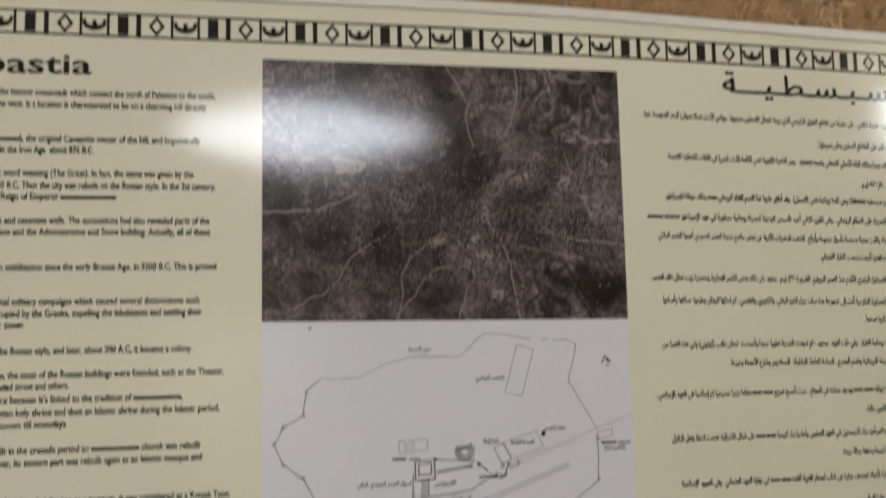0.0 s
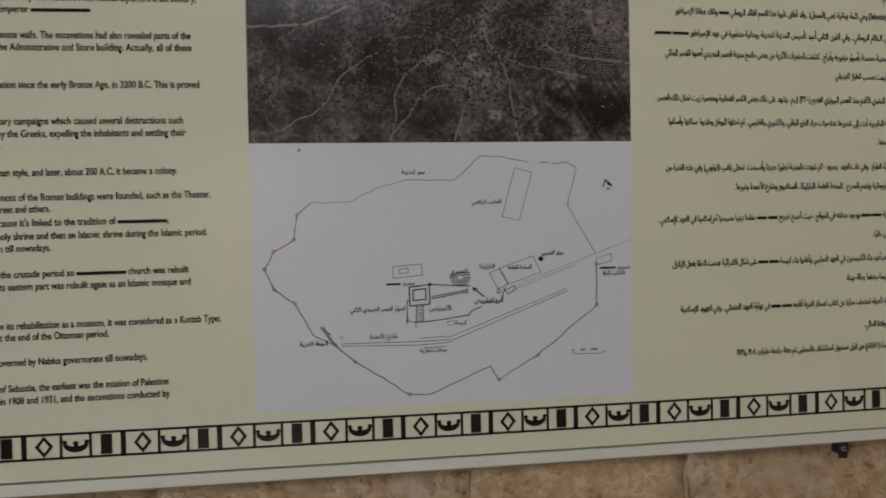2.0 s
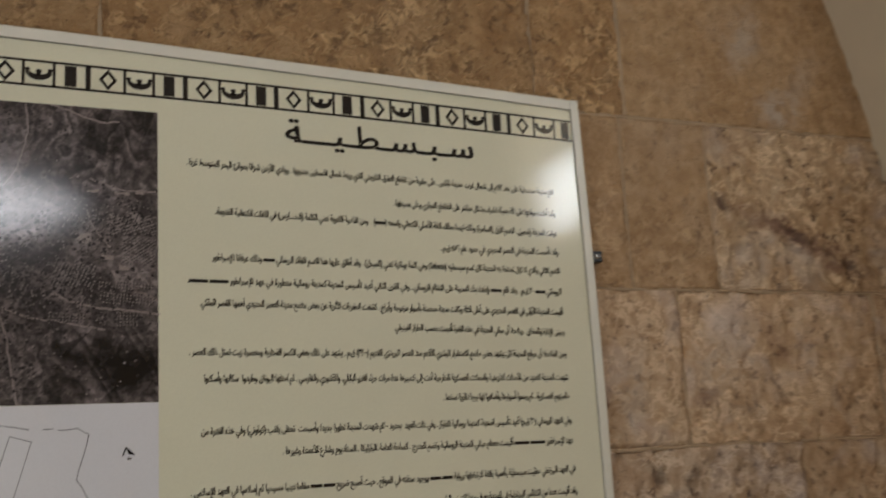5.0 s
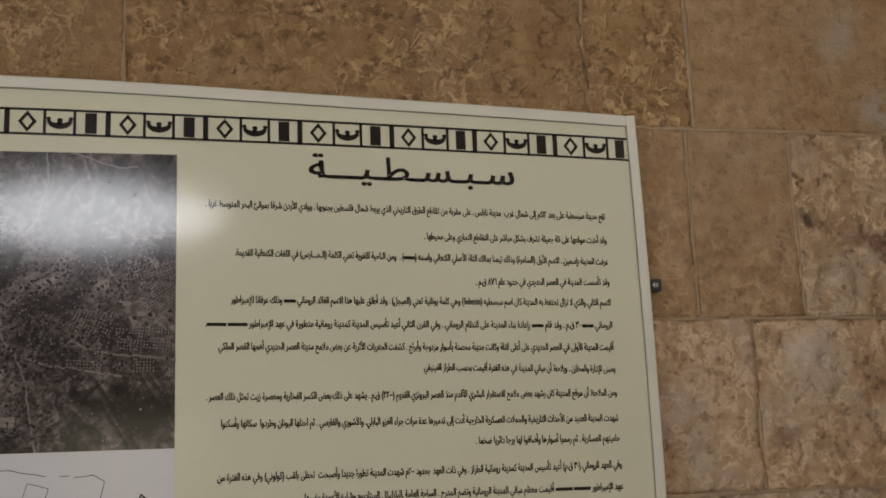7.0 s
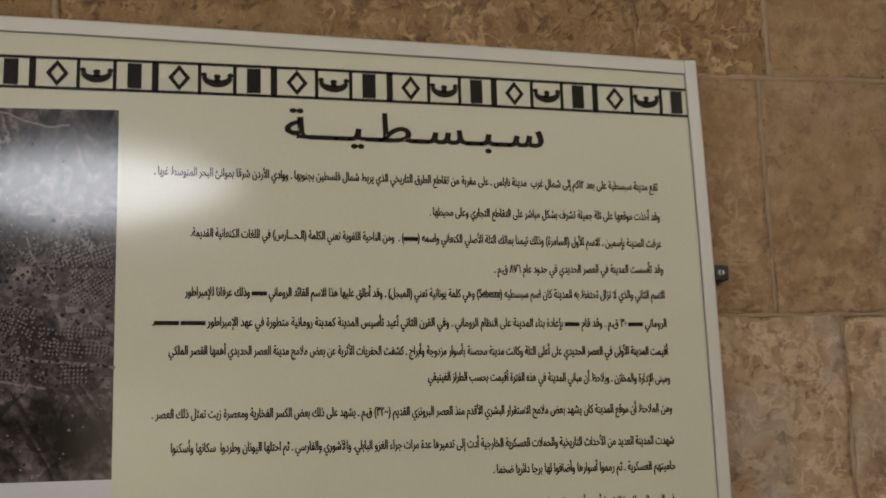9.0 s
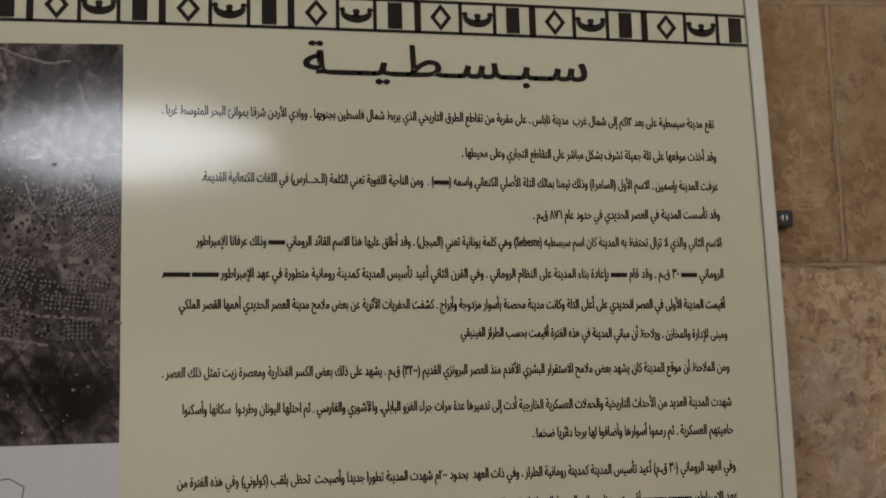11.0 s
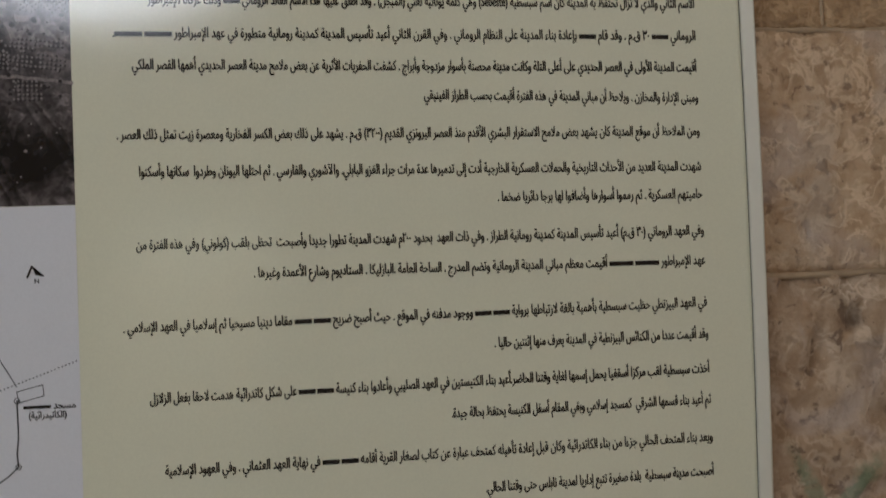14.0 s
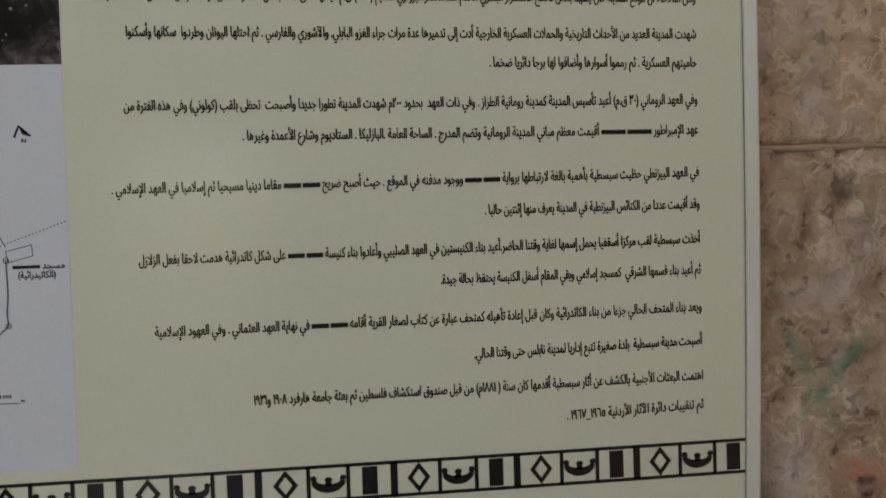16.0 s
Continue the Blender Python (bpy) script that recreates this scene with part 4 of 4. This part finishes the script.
for pts in ([(0.362, 1.998), (0.395, 1.996), (0.421, 1.990), (0.411, 1.974), (0.371, 1.970)], [(0.311, 2.000), (0.338, 1.997), (0.335, 1.989), (0.314, 1.990)],
            [(0.752, 2.034), (0.768, 2.036), (0.768, 2.032), (0.752, 2.030)], [(0.789, 2.033), (0.810, 2.033), (0.810, 2.029), (0.789, 2.030)], [(0.818, 2.036), (0.829, 2.036), (0.829, 2.030), (0.818, 2.031)],
            [(0.796, 1.928), (0.809, 1.926), (0.810, 1.921), (0.797, 1.920)], [(0.772, 1.943), (0.789, 1.940), (0.788, 1.934), (0.773, 1.936)], [(0.737, 1.971), (0.757, 1.972), (0.760, 1.958), (0.739, 1.957)],
            [(0.518, 1.866), (0.545, 1.871), (0.549, 1.860), (0.522, 1.853)], [(0.618, 1.785), (0.640, 1.783), (0.640, 1.770), (0.620, 1.770)]):
    bm = bmesh.new()
    f = polygon(bm, wobble(pts + pts[:1], 0.004, 0.0012, len(pts))[:-1], FY)
    fix("photo_field", bm, PALE_INK)

# the town in the photograph: pale roofs with dark sides, tree crowns between them
rnd = random.Random(31)
CLUSTERS = [(0.62, 1.90, 0.07, 0.05), (0.52, 1.93, 0.08, 0.06), (0.70, 1.96, 0.06, 0.05), (0.60, 1.79, 0.10, 0.03), (0.38, 1.90, 0.07, 0.07), (0.78, 1.99, 0.05, 0.02), (0.74, 1.88, 0.06, 0.03)]


def in_town():
    while True:
        cx, cz, sx, sz = rnd.choice(CLUSTERS)
        x, z = rnd.gauss(cx, sx), rnd.gauss(cz, sz)
        if 0.262 < x < 0.842 and 1.746 < z < 2.145:
            return x, z


def speck(bm, x, z, r, n, y, stretch=1.0):
    a = rnd.uniform(0, 6.28)
    polygon(bm, [(x + r * stretch * math.cos(a + 6.2832 * i / n) * rnd.uniform(0.75, 1.2), z + r * math.sin(a + 6.2832 * i / n) * rnd.uniform(0.75, 1.2)) for i in range(n)], y)


trees, roofs = bmesh.new(), bmesh.new()
for i in range(1500):
    speck(trees, *in_town(), rnd.uniform(0.0010, 0.0029), 6, FY - 0.00005)
for i in range(1000):
    x, z = in_town()
    r = rnd.uniform(0.0008, 0.0021)
    speck(trees, x + r * 0.6, z - r * 0.6, r * 1.1, 4, FY - 0.0001)
    speck(roofs, x, z, r, 4, FY - 0.00015)
for x0, x1, z0, z1, step, turn in ((0.780, 0.846, 1.972, 2.000, 0.0046, 20), (0.800, 0.846, 1.930, 1.968, 0.0040, 35), (0.706, 0.765, 1.894, 1.928, 0.0048, -25), (0.768, 0.846, 1.872, 1.888, 0.0044, -6), (0.768, 0.842, 1.893, 1.904, 0.0044, -6), (0.704, 0.750, 1.846, 1.860, 0.0044, -3), (0.792, 0.822, 1.842, 1.860, 0.0044, 0)):
    mx, mz, ca, sa = (x0 + x1) / 2, (z0 + z1) / 2, math.cos(radians(turn)), math.sin(radians(turn))
    for i in range(-12, 13):
        for j in range(-12, 13):
            x, z = mx + step * (i * ca - j * sa), mz + step * (i * sa + j * ca)
            if x0 < x < x1 and z0 < z < z1 and rnd.random() < 0.85:
                speck(roofs, x, z, step * 0.34, 5, FY - 0.00015)
                speck(trees, x + step * 0.4, z - step * 0.3, step * 0.3, 5, FY - 0.0001)
for name, bm, ink in (("photo_scrub", trees, DARK_INK), ("photo_town", roofs, ROOF_INK)):
    tagged(fix(name, bm, ink), kind="stuff")


# ---- clips that hold the board ----
def clip(x, z, turn, label):
    ob = thing("wall_clip", (x, FACE, z), label, "bracket", "clips round the board")
    bm = bmesh.new()
    box(bm, -0.010, 0.010, -0.020, 0.004, -0.0095, 0.0095, 0.0020)
    part("clip_body", bm, RUBBER, ob, smooth=False)
    bm = bmesh.new()
    bmesh.ops.create_cone(bm, cap_ends=True, segments=20, radius1=0.0056, radius2=0.0040, depth=0.004, matrix=pose(-0.0015, -0.0218, 0, 90))
    screw = part("screw_head", bm, CHROME, ob, "shiny chromed screw head", smooth=False)
    bm = bmesh.new()
    box(bm, -0.0025, -0.0005, -0.0245, -0.0235, -0.0038, 0.0038)
    part("screw_slot", bm, RUBBER, screw)
    bm = bmesh.new()
    box(bm, -0.018, -0.009, -0.0195, -0.0165, -0.008, 0.008, 0.001)
    part("clip_tongue", bm, RUBBER, ob)
    ob.rotation_euler = (0, radians(turn), 0)
    return ob


clip(1.5790, 1.962, 0, "small black plastic clip with a chromed screw")
clip(1.2150, 1.2240, -90, "small black plastic clip under the board's lower edge")


# ---- lamps hung in the room ----
def lamp(x, y, z, length, tall):
    """A boat-shaped glass diffuser, deep in the middle and pointed at its ends, under an enamelled spine."""
    ob = thing("pendant_lamp", (x, y, z), "lit white boat-shaped lamp hung from the vault", "lamp")
    bm = bmesh.new()
    n, m = 24, 14
    rings = []
    for i in range(1, n):
        u = -1 + 2 * i / n
        r = (1 - abs(u) ** 1.7) ** 0.9
        rings.append([bm.verts.new((u * length / 2, tall * 0.45 * r * math.cos(2 * math.pi * j / m), tall / 2 * r * math.sin(2 * math.pi * j / m))) for j in range(m)])
    for p, q in zip(rings, rings[1:]):
        for j in range(m):
            bm.faces.new((p[j], p[(j + 1) % m], q[(j + 1) % m], q[j]))
    for side, at in ((rings[0], -length / 2), (rings[-1], length / 2)):
        tip = bm.verts.new((at, 0, 0))
        for j in range(m):
            bm.faces.new((side[j], side[(j + 1) % m], tip))
    bmesh.ops.recalc_face_normals(bm, faces=bm.faces)
    part("diffuser", bm, GLOW, ob, "glowing diffuser", smooth=True)
    part("spine", box(bmesh.new(), -length * 0.22, length * 0.22, -0.012, 0.012, tall / 2 - 0.006, tall / 2 + 0.016, 0.004), ENAMEL, ob)
    for s in (-1, 1):
        at = x + s * length * 0.18
        top = SPRING + math.sqrt(RADIUS ** 2 - (at - MID) ** 2) - z + 0.02
        bm = bmesh.new()
        bmesh.ops.create_cone(bm, cap_ends=True, segments=8, radius1=0.003, radius2=0.003, depth=top - tall / 2 - 0.01, matrix=pose(s * length * 0.18, 0, (top + tall / 2 + 0.01) / 2))
        part("hanger", bm, ENAMEL, ob)
    return ob


lamp(0.46, -0.45, 2.59, 1.00, 0.23)

# ---- stones of the end wall ----
COURSES = [0.0, 0.31, 0.62, 0.93, 1.225, 1.638, 1.911, 2.226, 2.532, 2.86, 3.17, 3.48, 3.80]
JOINTS = {4: [1.985], 5: [1.748, 2.20], 6: [1.660, 1.845], 7: [0.77, 1.494, 1.677]}


def stone(x0, x1, z0, z1, seed, rough):
    """One block: a rounded, slightly uneven face with worn edges."""
    rnd = random.Random(seed)
    g = 0.0016
    x0, x1, z0, z1 = x0 + g, x1 - g, z0 + g, z1 - g
    w, h = x1 - x0, z1 - z0
    fine = 0.006 if x0 > 1.4 and 1.2 < z0 < 2.4 else 0.010 if x0 > 0.3 and 1.1 < z0 < 2.4 else 0.03
    nx, nz = max(4, int(w / fine)), max(4, int(h / fine))
    bm = bmesh.new()
    proud = rnd.uniform(-0.001, 0.001)
    s0 = rnd.uniform(0, 90)
    grid = []
    for j in range(nz + 1):
        row = []
        for i in range(nx + 1):
            u, v = i / nx, j / nz
            x, z = x0 + u * w, z0 + v * h
            edge = min(u * w, (1 - u) * w, v * h, (1 - v) * h)
            y = FACE + proud + 0.0018 * math.exp(-edge / 0.004)
            y += rough * (0.5 * noise.noise((x * 9 + s0, z * 9, s0)) + 0.5 * noise.noise((x * 30 + s0, z * 30, s0)) + 1.5 * max(0.0, noise.noise((x * 48 + s0, z * 48, s0)) - 0.15))
            jx = 0.0035 * noise.noise((z * 12, s0, x * 3)) if i in (0, nx) else 0
            jz = 0.0030 * noise.noise((x * 12, s0, z * 3)) if j in (0, nz) else 0
            row.append(bm.verts.new((x + jx, y, z + jz)))
        grid.append(row)
    for a, b in zip(grid, grid[1:]):
        for i in range(nx):
            bm.faces.new((a[i], a[i + 1], b[i + 1], b[i]))
    rim = [grid[0][i] for i in range(nx + 1)] + [grid[j][nx] for j in range(1, nz + 1)] + [grid[nz][i] for i in range(nx - 1, -1, -1)] + [grid[j][0] for j in range(nz - 1, 0, -1)]
    deep = [bm.verts.new((v.co.x, FACE + 0.035, v.co.z)) for v in rim]
    for i in range(len(rim)):
        k = (i + 1) % len(rim)
        bm.faces.new((rim[i], deep[i], deep[k], rim[k]))
    return bm


def mortar(a, b, along, upright, seed):
    """A smeared, uneven bead of lime mortar that fills one joint."""
    bm = bmesh.new()
    n = max(3, int((b - a) / 0.012))
    rows = []
    for i in range(n + 1):
        u = a + (b - a) * i / n
        w = 0.0032 + 0.0020 * noise.noise((u * 17, along * 5, seed))
        m = along + 0.0020 * noise.noise((u * 9, seed, along))
        y = FACE + 0.0012 + 0.0022 * noise.noise((u * 23, along * 7, seed + 5))
        ring_ = [(m - w * 1.6, FACE + 0.03), (m - w, y + 0.0012), (m, y), (m + w, y + 0.0012), (m + w * 1.6, FACE + 0.03)]
        rows.append([bm.verts.new((q, yy, u) if upright else (u, yy, q)) for q, yy in ring_])
    for p0, p1 in zip(rows, rows[1:]):
        for k in range(4):
            bm.faces.new((p0[k], p0[k + 1], p1[k + 1], p1[k]))
    bmesh.ops.recalc_face_normals(bm, faces=bm.faces)
    if sum(f.normal.y for f in bm.faces) > 0:
        bmesh.ops.reverse_faces(bm, faces=bm.faces)
    part("mortar_joint", bm, MORTAR, wall_north, smooth=True)


rnd = random.Random(4)
for c, (z0, z1) in enumerate(zip(COURSES, COURSES[1:])):
    edges = [LEFT - 0.3]
    known = JOINTS.get(c, [])
    first = known[0] if known else RIGHT
    x = edges[0]
    while True:
        x += rnd.uniform(0.34, 0.62)
        if x > first - 0.22:
            break
        edges.append(x)
    edges += known + [RIGHT + 0.2]
    mortar(edges[0], edges[-1], z0, False, c)
    for i, (a, b) in enumerate(zip(edges, edges[1:])):
        if i:
            mortar(z0 + 0.004, z1 - 0.004, a, True, c * 20 + i)
        mat = STONE
        if c == 7:
            mat = CRUSTED if b < 1.7 else BLOOMED if b > 2 else SMOOTH_STONE
        elif c == 6 and b > 1.6:
            mat = ERODED if b > 1.9 else SMOOTH_STONE
        elif c in (4, 5) and b > 1.6:
            mat = PAINTED if c == 4 and b < 2.1 else WEATHERED
        rough = 0.006 if mat in (SMOOTH_STONE, BLOOMED) else 0.018 if mat in (ERODED, PAINTED) else 0.012
        part("stone_block", stone(a, b, z0, z1, c * 50 + i, rough), mat, wall_north, smooth=True)
